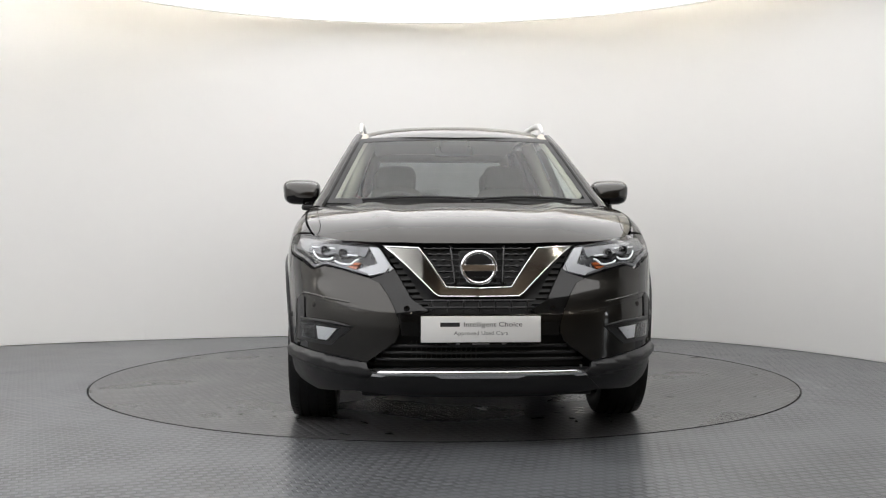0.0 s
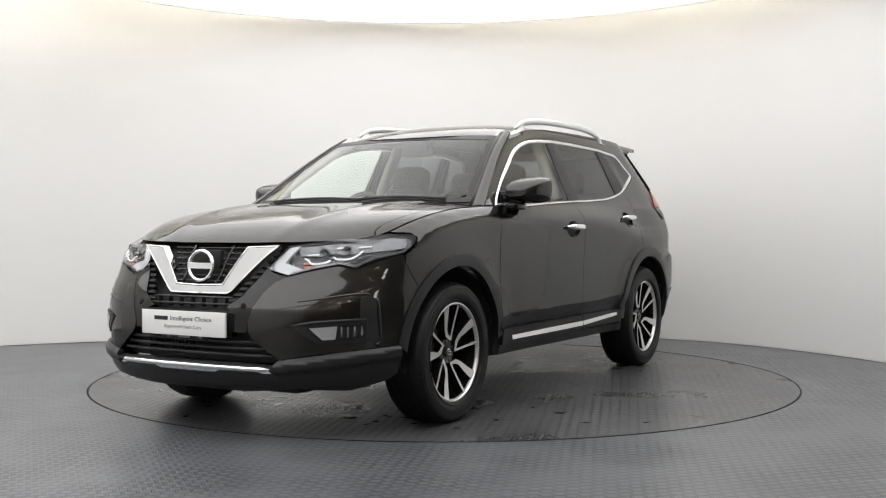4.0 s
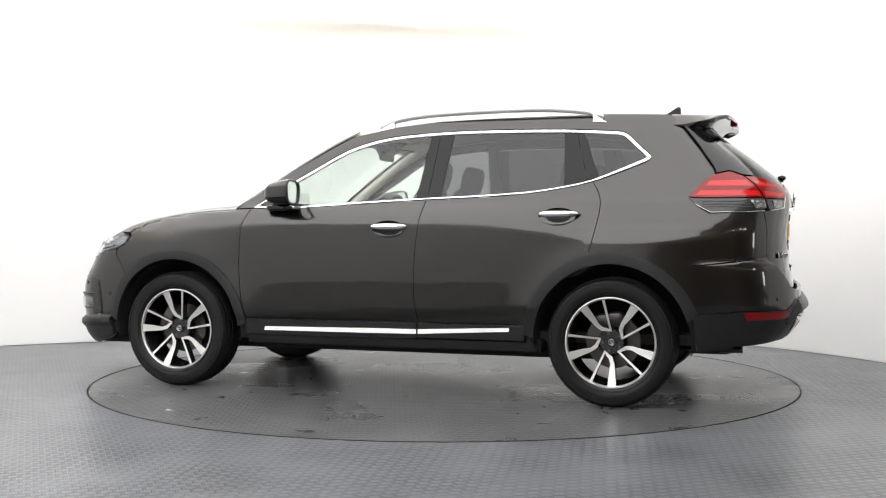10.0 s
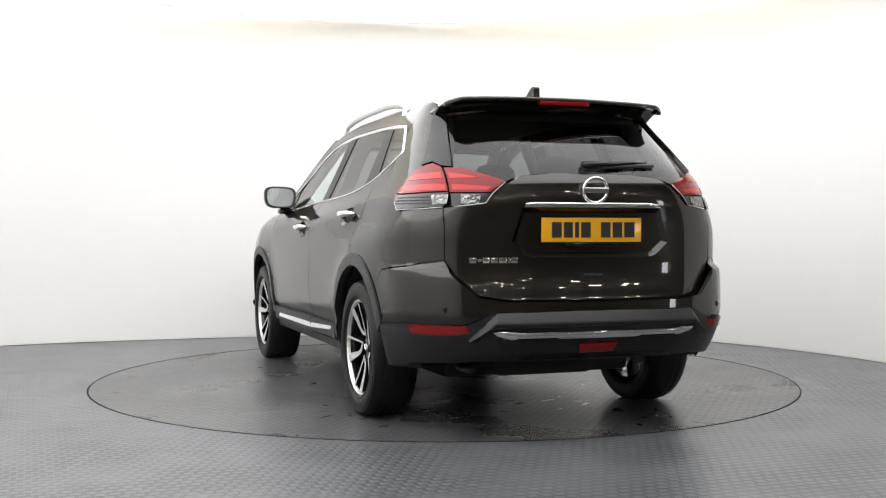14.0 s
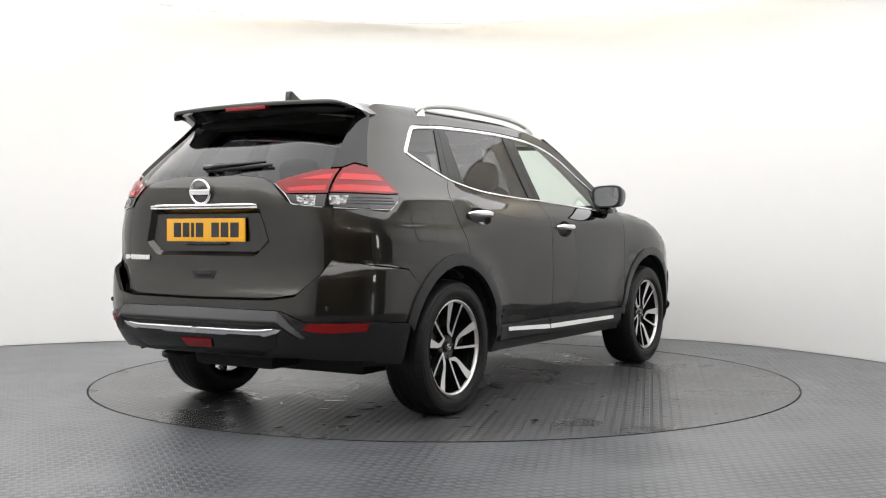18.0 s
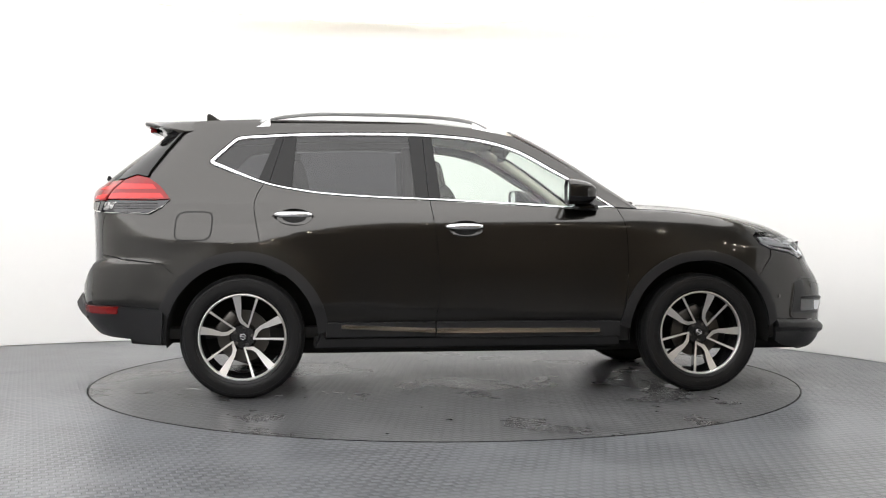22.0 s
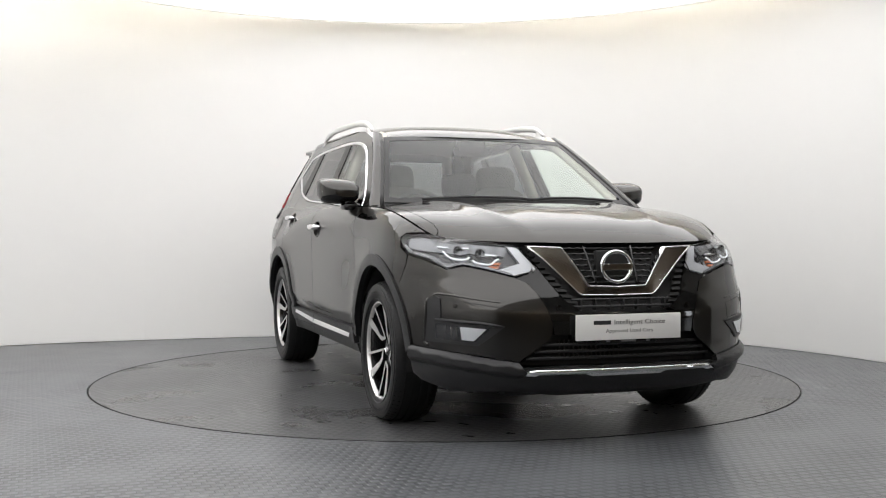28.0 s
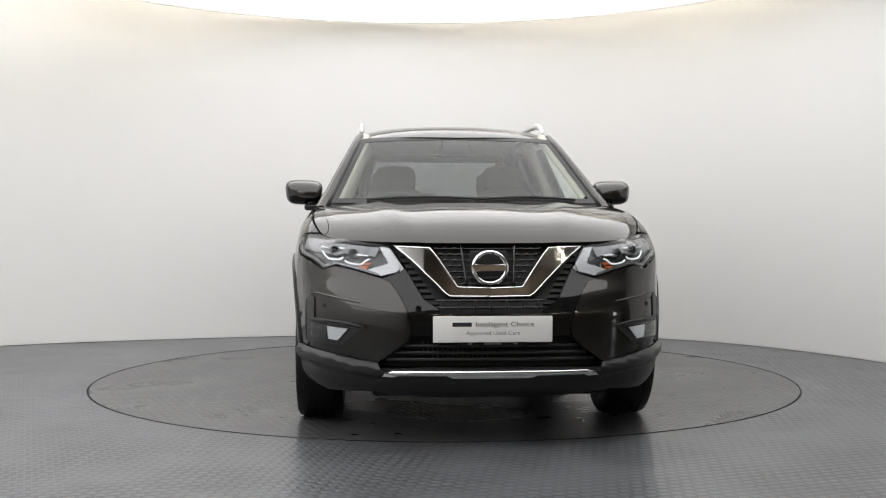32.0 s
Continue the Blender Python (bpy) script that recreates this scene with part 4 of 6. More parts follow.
    roof = [(x, -0.565 + 0.05 * max(0, -x - 1.5)) for x in np.linspace(-1.68, 0.29, 24)] + [(0.29 + 0.10 * (1 - (y / 0.565) ** 2), y) for y in np.linspace(-0.5, 0.5, 9)] \
        + [(x, 0.565 - 0.05 * max(0, -x - 1.5)) for x in np.linspace(0.29, -1.68, 24)]
    patch("roof", roof, ROOF, P, car, du=0.06, dv=0.05, core=lambda p: p - (0, 0, 1), label="olive metallic roof")
    inner_roof = [(-1.72, -0.52), (0.2, -0.52), (0.2, 0.52), (-1.72, 0.52)]
    patch("headliner", inner_roof, ROOF, M["liner"], car, lift=-0.035, du=0.1, dv=0.1, core=lambda p: p - (0, 0, 1), label="pale cloth headliner")
    for s in (1, -1):  # windscreen pillars and roof gutter
        path = [WINDSCREEN(np.array([[edge(z) + 0.012, z]]))[0] for z in np.linspace(1.10, 1.55, 9)]
        path = [(p[0], s * p[1], p[2]) for p in path]
        verts, faces = [], []
        zs = np.linspace(1.095, 1.56, 16)
        for z in zs:  # painted pillar between door frame and windscreen
            b = WINDSCREEN(np.array([[edge(z) + 0.004, z]]))[0]
            a = np.array([b[0] - 0.032, float(side_y(b[0] - 0.032, z)), z])
            for k in range(7):
                f = k / 6
                q = a + (b - a) * f + np.array([0.005, 0.009, 0.006]) * math.sin(math.pi * f)
                verts.append((q[0], s * q[1], q[2]))
        for i in range(len(zs) - 1):
            for k in range(6):
                g = [i * 7 + k, i * 7 + k + 1, i * 7 + 8 + k, i * 7 + 7 + k]
                faces.append(g if s > 0 else g[::-1])
        link("windscreen_pillar", verts, faces, M["paint"], car, "olive painted windscreen pillar")
        tube("windscreen_seal", path, [0.012] * 9, M["pillar"], car, n=10, squash=0.7, label="black windscreen seal")
        inn = [(p[0] - 0.05, p[1] * 0.965, p[2] - 0.01) for p in path]
        tube("pillar_trim", inn, 0.035, M["liner"], car, n=8)
        g = [(x, s * (0.572 - 0.05 * max(0, -x - 1.5)), float(ROOF(np.array([[x, 0.57]]))[0][2]) - 0.005) for x in np.linspace(0.25, -1.64, 24)]
        tube("roof_gutter", g, 0.006, M["gap"], car, n=6)
    return doors


def half_plane(poly, a, b, sign):
    """The part of a polygon on one side of the line a-b (sign 1: the side of greater x for a rising line)."""
    nx, nz = (b[1] - a[1]), -(b[0] - a[0])
    d = lambda p: sign * ((p[0] - a[0]) * nx + (p[1] - a[1]) * nz)
    out = []
    for p, q in zip(poly, poly[1:] + poly[:1]):
        dp, dq = d(p), d(q)
        if dp >= 0:
            out.append(p)
        if dp * dq < 0:
            k = dp / (dp - dq)
            out.append((p[0] + (q[0] - p[0]) * k, p[1] + (q[1] - p[1]) * k))
    return out


def mirror_shell(mir, s, mx, my, mz):
    """A wedge-shaped housing: olive cap above, gloss black below, the glass at its back."""
    rows = ((0.110, -0.010, 0.045, 0.120, -0.022), (0.096, -0.008, 0.080, 0.168, -0.012), (0.068, -0.005, 0.112, 0.202, -0.005), (0.030, -0.002, 0.134, 0.220, -0.001),
            (-0.015, 0.002, 0.144, 0.228, 0.002), (-0.055, 0.005, 0.150, 0.232, 0.004), (-0.066, 0.005, 0.146, 0.228, 0.004))
    n = 32
    verts, upper, lower = [], [], []
    for dx, dz, h, w, dy in rows:
        for k in range(n):
            a = 2 * math.pi * k / n
            c, d = math.copysign(abs(math.cos(a)) ** 0.55, math.cos(a)), math.copysign(abs(math.sin(a)) ** 0.55, math.sin(a))
            wide = w * (1 - 0.10 * (1 - d) / 2)
            verts.append((mx + dx - 0.018 * (c * 0.5 + 0.5), s * (my + dy + 0.5 * wide * c), mz + dz + 0.5 * h * d + 0.003 * c))
    for i in range(len(rows) - 1):
        for k in range(n):
            g = [i * n + k, i * n + (k + 1) % n, i * n + n + (k + 1) % n, i * n + n + k]
            g = g if s > 0 else g[::-1]
            (lower if 17 <= k <= 30 else upper).append(g)
    upper.append(list(range(n)) if s < 0 else list(range(n))[::-1])
    link("shell", verts, upper, M["paint"], mir, "olive mirror cap")
    link("lower_shell", verts, lower, M["gloss"], mir, "gloss black lower mirror shell")
    last = verts[-n:]
    mid = [sum(q[i] for q in last) / n for i in range(3)]
    ring = lambda f, dx: [(q[0] + dx, mid[1] + (q[1] - mid[1]) * f, mid[2] + (q[2] - mid[2]) * f) for q in last]
    bez = ring(1.0, 0) + ring(0.96, -0.006) + ring(0.87, -0.006) + ring(0.85, 0.004)
    link("bezel", bez, [[j * n + k, j * n + (k + 1) % n, j * n + n + (k + 1) % n, j * n + n + k] for j in range(3) for k in range(n)], M["cladding"], mir)
    link("mirror_glass", ring(0.86, 0.003) + ring(0.86, 0.008), [list(range(n)), list(range(n, 2 * n))[::-1]] + [[k, (k + 1) % n, n + (k + 1) % n, n + k] for k in range(n)], M["mirror"], mir, smooth=False)


HANDLES = ((-0.075, 0.975), (-1.065, 1.043))


def bowl_outline(cx, cz):
    return [(cx + 0.008 + 0.100 * math.cos(a), cz - 0.004 + 0.050 * math.sin(a)) for a in np.linspace(0, 2 * math.pi, 28, endpoint=False)]


def bowl_depth(uv, cx, cz):
    r = ((uv[:, 0] - cx - 0.008) / 0.100) ** 2 + ((uv[:, 1] - cz + 0.004) / 0.050) ** 2
    return np.clip(1 - r, 0, 1) ** 0.8


def build_flank(car, doors):
    """Wheel-arch cladding, sills, mouldings, handles, mirrors, rails."""
    C = M["cladding"]
    fa = arc(ARCH_F, HUB_Z, 0.492, 9, 174, 40) + arc(ARCH_F, HUB_Z, 0.436, 176, 5, 40)
    fa = [p for p in fa if p[1] > 0.30]
    both("wheel_arch_trim", fa, SIDE, C, car, lift=0.009, thick=0.03, label="black plastic wheel-arch moulding")
    ra = arc(ARCH_R, HUB_Z, 0.492, 4, 160, 40) + arc(ARCH_R, HUB_Z, 0.430, 164, 2, 40)
    both("wheel_arch_trim", ra, SIDE, C, car, lift=0.009, thick=0.03, label="black plastic wheel-arch moulding")
    both("sill", [(0.845, 0.335), (0.86, 0.285), (-0.94, 0.285), (-0.90, 0.37), (-0.88, 0.335)], SIDE, C, car, lift=-0.004, thick=0.05, label="black plastic sill")
    for s in (1, -1):
        for (x0, x1), d in (((0.858, -0.236), doors[s][0]), ((-0.244, -0.878), doors[s][1])):
            xs = np.linspace(x0, x1, 12)
            patch("door_moulding", [(x, 0.340 + 0.008 * (x < -0.2)) for x in xs] + [(x, 0.431) for x in xs[::-1]], SIDE, C, d, side=s, lift=0.012, thick=0.03, gap=0.002, label="black plastic lower door moulding")
        for (x0, z0, x1, z1), d in (((0.735, 0.372, -0.235, 0.379), doors[s][0]), ((-0.245, 0.379, -0.79, 0.404), doors[s][1])):
            xs = np.linspace(x0, x1, 14)
            zl = lambda x: z0 + (z1 - z0) * (x - x0) / (x1 - x0)
            w = lambda x: 0.028 - 0.008 * abs(x - 0.0)
            patch("moulding_strip", [(x, zl(x) - 0.5 * w(x)) for x in xs] + [(x, zl(x) + 0.5 * w(x)) for x in xs[::-1]], lambda uv, z0=z0, z1=z1, x0=x0, x1=x1: SIDE(uv) + np.stack([0 * uv[:, 0], 0.30 * (z0 + (z1 - z0) * (uv[:, 0] - x0) / (x1 - x0) - uv[:, 1]), 0 * uv[:, 0]], 1),
                  M["chrome"], d, side=s, lift=0.019, thick=0.012, label="chrome strip")
        # handles: recess, bar, keyhole end
        for (cx, cz), d in zip(HANDLES, doors[s]):
            patch("handle_bowl", bowl_outline(cx, cz), lambda uv, cx=cx, cz=cz: SIDE(uv) - np.stack([0 * uv[:, 0], 0.030 * bowl_depth(uv, cx, cz), 0 * uv[:, 0]], 1),
                  M["paint"], d, side=s, thick=0.003, du=0.012, dv=0.010, label="olive hollow behind the handle")
            path = []
            for k in range(11):
                x = cx + 0.118 - 0.236 * k / 10
                bow = 0.030 * (1 - (abs(k - 5) / 5) ** 4) + 0.004
                z = cz + 0.006 - 0.012 * (k - 5) / 10 * 0
                path.append((x, s * (float(side_y(x, z)) + bow), z + 0.004))
            tube("handle", path, [0.006, 0.013, 0.017, 0.018, 0.0185, 0.0185, 0.0185, 0.018, 0.017, 0.013, 0.006], M["chrome"], d, n=12, squash=1.0, label="chrome door handle")
        # mirror
        mx, my, mz = 0.605, 0.918, 1.185
        mir = new("door_mirror")
        mir.parent = car
        tagged(mir, "olive door mirror with black lower shell")
        mirror_shell(mir, s, mx, my, mz)
        rounded("foot", (mx + 0.045, s * 0.850, 1.098), (0.15, 0.13, 0.040), M["gloss"], mir, e=0.5, n=8)
        rounded("stalk", (mx + 0.035, s * 0.865, 1.128), (0.09, 0.06, 0.06), M["gloss"], mir, e=0.6, n=8)
        tube("indicator", [(mx + 0.097 - 0.075 * t * t, s * (my - 0.05 + 0.15 * t), mz - 0.004) for t in np.linspace(0, 1, 8)], 0.005, M["lens"], mir, n=6)
        # sail panel in front of the door glass
        sail = [(0.80, 1.108), (0.60, 1.10), (0.60, 1.235), (0.66, 1.20)]
        patch("sail_panel", sail, SIDE, M["gloss"], car, side=s, lift=-0.001, thick=0.01, label="black mirror triangle")
        # roof rail
        xs = np.linspace(0.10, -1.26, 30)
        top = spline([-1.26, -1.20, -1.12, -0.8, -0.4, -0.1, 0.02, 0.10], [1.604, 1.634, 1.652, 1.672, 1.667, 1.648, 1.625, 1.585])
        rail = [(x, s * 0.582, float(top(x))) for x in xs]
        tube("roof_rail", rail, [0.010 + 0.005 * min(1, min(k, 29 - k) / 3) for k in range(30)], M["satin"], car, n=12, squash=1.35, label="satin silver roof rail")
        for x0, x1 in ((0.16, 0.01), (-1.285, -1.205)):  # tapered feet that merge into the rail
            verts, faces = [], []
            for k in range(9):
                x = x0 + (x1 - x0) * k / 8
                lo_z = float(ROOF(np.array([[x, 0.582]]))[0][2]) - 0.012
                hi = lo_z + 0.010 + (float(top(max(-1.26, min(0.10, x)))) + 0.012 - lo_z - 0.010) * (k / 8) ** 0.75
                for y, z in ((0.560, lo_z), (0.571, hi - 0.004), (0.580, hi), (0.590, hi - 0.004), (0.604, lo_z)):
                    verts.append((x, s * y, z))
            for k in range(8):
                for j in range(4):
                    faces.append([k * 5 + j, k * 5 + j + 1, k * 5 + 6 + j, k * 5 + 5 + j])
            faces += [[0, 1, 2, 3, 4], [40, 41, 42, 43, 44]]
            bm = bmesh.new()
            vs = [bm.verts.new(v) for v in verts]
            for f in faces:
                bm.faces.new([vs[i] for i in f])
            from_bm("rail_foot", bm, M["satin"], car, "satin silver rail foot", True)
    # fuel flap on the right flank
    flap = [(-1.625 + 0.098 * math.copysign(abs(math.cos(a)) ** 0.45, math.cos(a)) + 0.012 * math.sin(a), 0.987 + 0.078 * math.copysign(abs(math.sin(a)) ** 0.45, math.sin(a))) for a in np.linspace(0, 2 * math.pi, 40, endpoint=False)]
    patch("fuel_flap", flap, SIDE, M["paint"], car, side=-1, lift=0.0015, thick=0.004, label="olive fuel flap")
    out = inset(flap, -0.0075)
    patch("fuel_flap_gap", out, SIDE, M["gap"], car, side=-1, lift=0.0006, thick=0.003)


def ring_badge(name, r, mat, parent, place, bar=True):
    """The round maker's badge as a plain ring with a bar."""
    ob = new(name)
    ob.parent = parent
    pts = [place @ Vector((r * math.cos(a), r * 0.94 * math.sin(a), 0.004)) for a in np.linspace(0, 2 * math.pi, 40, endpoint=False)]
    tube("ring", pts, r * 0.13, mat, ob, n=8, closed=True)
    if bar:
        bm = bmesh.new()
        bmesh.ops.create_cube(bm, size=1)
        bmesh.ops.scale(bm, vec=(r * 2.2, r * 0.40, 0.012), verts=bm.verts)
        bmesh.ops.bevel(bm, geom=list(bm.edges), offset=0.002, segments=1, affect="EDGES")
        bmesh.ops.translate(bm, vec=(0, 0, 0.006), verts=bm.verts)
        bmesh.ops.transform(bm, matrix=place, verts=bm.verts)
        from_bm("bar", bm, mat, ob)
    return ob


def facing(x, y, z, way=1, lean=0):
    """A frame whose x runs to the viewer's right and y up, on the car's front (way 1) or rear (way -1)."""
    m = Matrix(((0, 0, way), (way, 0, 0), (0, 1, 0))).to_4x4()
    return Matrix.Translation((x, y, z)) @ Matrix.Rotation(radians(lean) * -way, 4, "Y") @ m


def build_front(car):
    P, C, K = M["paint"], M["cladding"], M["gloss"]
    S = lambda x, z: ("s", x, z)
    mir = lambda pts: [(-p[0], p[1]) for p in pts[::-1]]
    def ARM(uv):
        """The chrome arms lean back towards their outer ends."""
        p = FRONT(np.stack([uv[:, 0], 0.79 + 0 * uv[:, 1]], 1))
        x = p[:, 0] + 0.13 * (0.79 - uv[:, 1]) - 0.10 * np.clip(np.abs(p[:, 1]) - 0.17, 0, 1)
        return np.stack([x, p[:, 1], uv[:, 1]], 1)
    def LEDGE(uv):
        """The lower corner juts out under the paint, then falls back to the lip."""
        p = FRONT(uv)
        a = uv[:, 0] / 1.1
        top = 0.428 - 0.05 * np.clip((0.84 - np.abs(p[:, 1])) / 0.34, 0, 1)
        d = top - uv[:, 1]
        out = 0.024 * np.clip(d / 0.022, 0, 1) - 0.022 * np.clip((d - 0.05) / 0.02, 0, 1)
        return p + np.stack([np.cos(a), np.sin(a), 0 * a], 1) * out[:, None]
    # black backing across the grille
    back = [(-0.55, 0.93), (-0.45, 0.40), (-0.5, 0.36), (0.5, 0.36), (0.45, 0.40), (0.55, 0.93)]
    patch("grille_back", F(dense(back, 0.08)), FRONT, M["gap"], car, lift=-0.06, thick=0.01, label="black grille backing")
    for s in (1, -1):
        bump = [(0.485, 0.750), (0.60, 0.781), (0.692, 0.801), (0.752, 0.783), (0.814, 0.822), S(1.795, 0.849), S(1.79, 0.805), S(1.712, 0.69), S(1.795, 0.56), S(1.830, 0.45), S(1.832, 0.43), (0.84, 0.428), (0.65, 0.405), (0.50, 0.380), (0.372, 0.472), (0.352, 0.51), (0.352, 0.55), (0.375, 0.62), (0.405, 0.68), (0.441, 0.73)]
        bumper = patch("front_bumper_corner", F(dense_mixed(bump)), FRONT, P, car, side=s, gap=0.002, thick=0.02, label="olive metallic front bumper corner")
        # lower cladding and lip
        low = [(0.50, 0.378), (0.65, 0.402), (0.84, 0.424), S(1.832, 0.428), S(1.835, 0.30), S(1.88, 0.27), (0.72, 0.235), (0.55, 0.25), (0.46, 0.335)]
        patch("bumper_cladding", F(dense_mixed(low)), LEDGE, C, car, side=s, lift=0.004, thick=0.03, dv=0.012, label="black plastic bumper corner with a jutting ledge")
        # fog lamp recess and lens
        bez = [(0.785, 0.655), (0.800, 0.668), (0.822, 0.650), (0.823, 0.458), (0.66, 0.450), (0.558, 0.536), (0.65, 0.553), (0.785, 0.560)]
        bezel = patch("fog_lamp_bezel", F(dense_mixed(bez)), FRONT, C, car, side=s, lift=0.005, thick=0.02, label="black plastic fog lamp surround")
        lamp = [(0.668, 0.467), (0.797, 0.474), (0.799, 0.543), (0.612, 0.530)]
        patch("fog_lamp", F(dense_mixed(lamp)), FRONT, M["lamp_dark"], bezel, side=s, lift=0.0065, thick=0.01, label="fog lamp housing")
        patch("fog_reflector", F(dense_mixed([(0.674, 0.472), (0.715, 0.475), (0.722, 0.533), (0.628, 0.526)])), FRONT, M["reflector"], bezel, side=s, lift=0.008, thick=0.004)
        for k in range(4):
            q = FRONT(np.array([fy(0.730 + 0.018 * k, 0.507)]))[0]
            rounded("fog_rib", (q[0] - 0.004, s * (q[1] + 0.006), q[2]), (0.012, 0.012, 0.052 - 0.002 * k), M["facet"], bezel, n=6)
        patch("fog_lens", F(dense_mixed(lamp)), FRONT, M["lens"], bezel, side=s, lift=0.013, thick=0.003)
        # crease from the surround towards the plate, with a soft ridge over it
        line = [(0.776, 0.652), (0.70, 0.643), (0.58, 0.624), (0.46, 0.606)]
        # black strip put in for the crease's shade
        patch("bumper_crease_shade", F(dense_mixed(line + [(y, z - 0.003) for y, z in line[::-1]])), FRONT, M["gap"], bumper, side=s, lift=0.0008, thick=0.002)
        pod = [FRONT(np.array([fy(y, z)]))[0] for y, z in flow([(0.822, 0.655), (0.826, 0.60), (0.826, 0.52), (0.824, 0.455), (0.815, 0.435)], 5)]
        tube("corner_ridge", [(p[0] - 0.002, s * (p[1] - 0.001), p[2]) for p in pod], [0.003] + [0.010] * (len(pod) - 2) + [0.003], P, bumper, n=8, label="olive upright ridge beside the fog lamp")
        rim = [FRONT(np.array([fy(y, z)]))[0] for y, z in ((0.558, 0.536), (0.60, 0.543), (0.65, 0.551), (0.72, 0.555), (0.80, 0.558))]
        tube("pod_rim", [(p[0] + 0.004, s * (p[1] + 0.003), p[2]) for p in rim], [0.003, 0.007, 0.008, 0.008, 0.007], C, bezel, n=8)
        # ridge added to give the recess edge its highlight
        ridge = [FRONT(np.array([fy(y, z)]))[0] for y, z in flow([(0.812, 0.645), (0.80, 0.672), (0.76, 0.672), (0.66, 0.655), (0.56, 0.640)], 5)]
        tube("bumper_ridge", [(p[0] - 0.004, s * (p[1] - 0.002), p[2]) for p in ridge], [0.002] + [0.0065] * (len(ridge) - 2) + [0.002], P, bumper, n=8)
        if s > 0:
            cut = [(0.572, 0.622), (0.580, 0.56), (0.600, 0.528), (0.603, 0.528), (0.583, 0.56), (0.575, 0.622)]
            patch("towing_cover_gap", F(cut), FRONT, M["gap"], bumper, side=s, lift=0.0008, thick=0.002)
        p = FRONT(np.array([fy(0.738, 0.625)]))[0]
        lathe_to("parking_sensor", [(0, 0.001), (0.0, 0.011), (0.006, 0.011), (0.007, 0.001)], P, bumper, Matrix.Translation((p[0] - 0.003, s * p[1], p[2])) @ Matrix.Rotation(radians(-90 + s * 35), 4, "Z"))
        q = SIDE(np.array([[1.85, 0.566]]))[0]
        lathe_to("parking_sensor", [(0, 0.001), (0.0, 0.012), (0.003, 0.012), (0.004, 0.001)], P, bumper, Matrix.Translation((q[0], s * q[1], q[2])) @ Matrix.Rotation(radians(-35 if s > 0 else 215), 4, "Z"))
        # headlamp: dark housing, pale shroud, bright chevron fin, two projectors over scalloped light strips
        hl = [(0.372, 0.787), (0.443, 0.892), (0.52, 0.905), (0.63, 0.920), (0.72, 0.937), S(1.80, 0.948), S(1.705, 0.945), S(1.688, 0.930), S(1.72, 0.888), S(1.79, 0.855), (0.812, 0.828), (0.752, 0.788), (0.692, 0.806), (0.60, 0.786), (0.485, 0.754)]
        hl = F(dense_mixed(hl))
        head = patch("headlamp", hl, FRONT, M["lamp_dark"], car, side=s, lift=-0.030, thick=0.03, label="clear-lensed headlamp with a white daylight strip")
        patch("lens", hl, FRONT, M["lens"], head, side=s, lift=0.001, gap=0.003, thick=0.004, label="clear headlamp cover")
        shroud = [(0.49, 0.893), (0.63, 0.911), (0.72, 0.927), S(1.80, 0.938), S(1.73, 0.932), S(1.76, 0.885), (0.795, 0.872), (0.75, 0.868), (0.70, 0.858), (0.655, 0.868), (0.60, 0.850), (0.55, 0.862), (0.515, 0.850)]
        patch("shroud", F(dense_mixed(shroud)), FRONT, M["lamp_grey"], head, side=s, lift=-0.018, thick=0.010, label="pale grey lamp shroud")
        rim = [(0.488, 0.762), (0.60, 0.793), (0.692, 0.813), (0.752, 0.796), (0.806, 0.836), S(1.785, 0.862), S(1.728, 0.893), S(1.738, 0.900), S(1.79, 0.872), (0.795, 0.845), (0.750, 0.808), (0.692, 0.824), (0.60, 0.804), (0.50, 0.774)]
        patch("lower_flange", F(dense_mixed(rim)), FRONT, M["lamp_grey"], head, side=s, lift=-0.008, thick=0.012, label="grey rail along the lamp's lower edge")
        chev = [(0.380, 0.789), (0.447, 0.887), (0.492, 0.895), (0.452, 0.818), (0.560, 0.785), (0.487, 0.764)]
        patch("bright_fin", F(dense_mixed(chev)), FRONT, M["lamp_fin"], head, side=s, lift=-0.010, thick=0.012, label="bright chevron fin of the headlamp")
        for y, z, r in ((0.605, 0.856, 0.021), (0.690, 0.870, 0.019)):
            p = FRONT(np.array([fy(y, z)]))[0]
            at = Matrix.Translation((p[0] - 0.038, s * p[1], p[2])) @ Matrix.Rotation(radians(-90 + s * 14), 4, "Z")
            lathe_to("projector_ring", [(0.0, r), (0.020, r + 0.003), (0.022, r), (0.020, r - 0.004), (0.0, r - 0.004)], M["lamp_dark"], head, at)
            lathe_to("projector", [(0.004, r - 0.004), (0.012, r * 0.72), (0.018, r * 0.40), (0.020, 0.0005)], M["gloss"], head, at)
        for run in ([(0.752, 0.868), (0.742, 0.850), (0.718, 0.832), (0.672, 0.830), (0.655, 0.842)], [(0.648, 0.826), (0.628, 0.814), (0.578, 0.808), (0.552, 0.826), (0.535, 0.832)]):
            pts = [FRONT(np.array([fy(*q)]))[0] for q in flow(run, 4)]
            tube("daylight_strip", [(p[0] - 0.014, s * p[1], p[2]) for p in pts], [0.002] + [0.0042] * (len(pts) - 2) + [0.002], M["drl"], head, n=8)
        for y, z, w in ((0.545, 0.852, 0.05), (0.655, 0.885, 0.04), (0.735, 0.890, 0.035)):
            blade = [(y, z), (y + w, z + 0.004), (y + w, z + 0.009), (y, z + 0.005)]
            patch("reflector_blade", F(blade), FRONT, M["reflector"], head, side=s, lift=-0.012, thick=0.006)
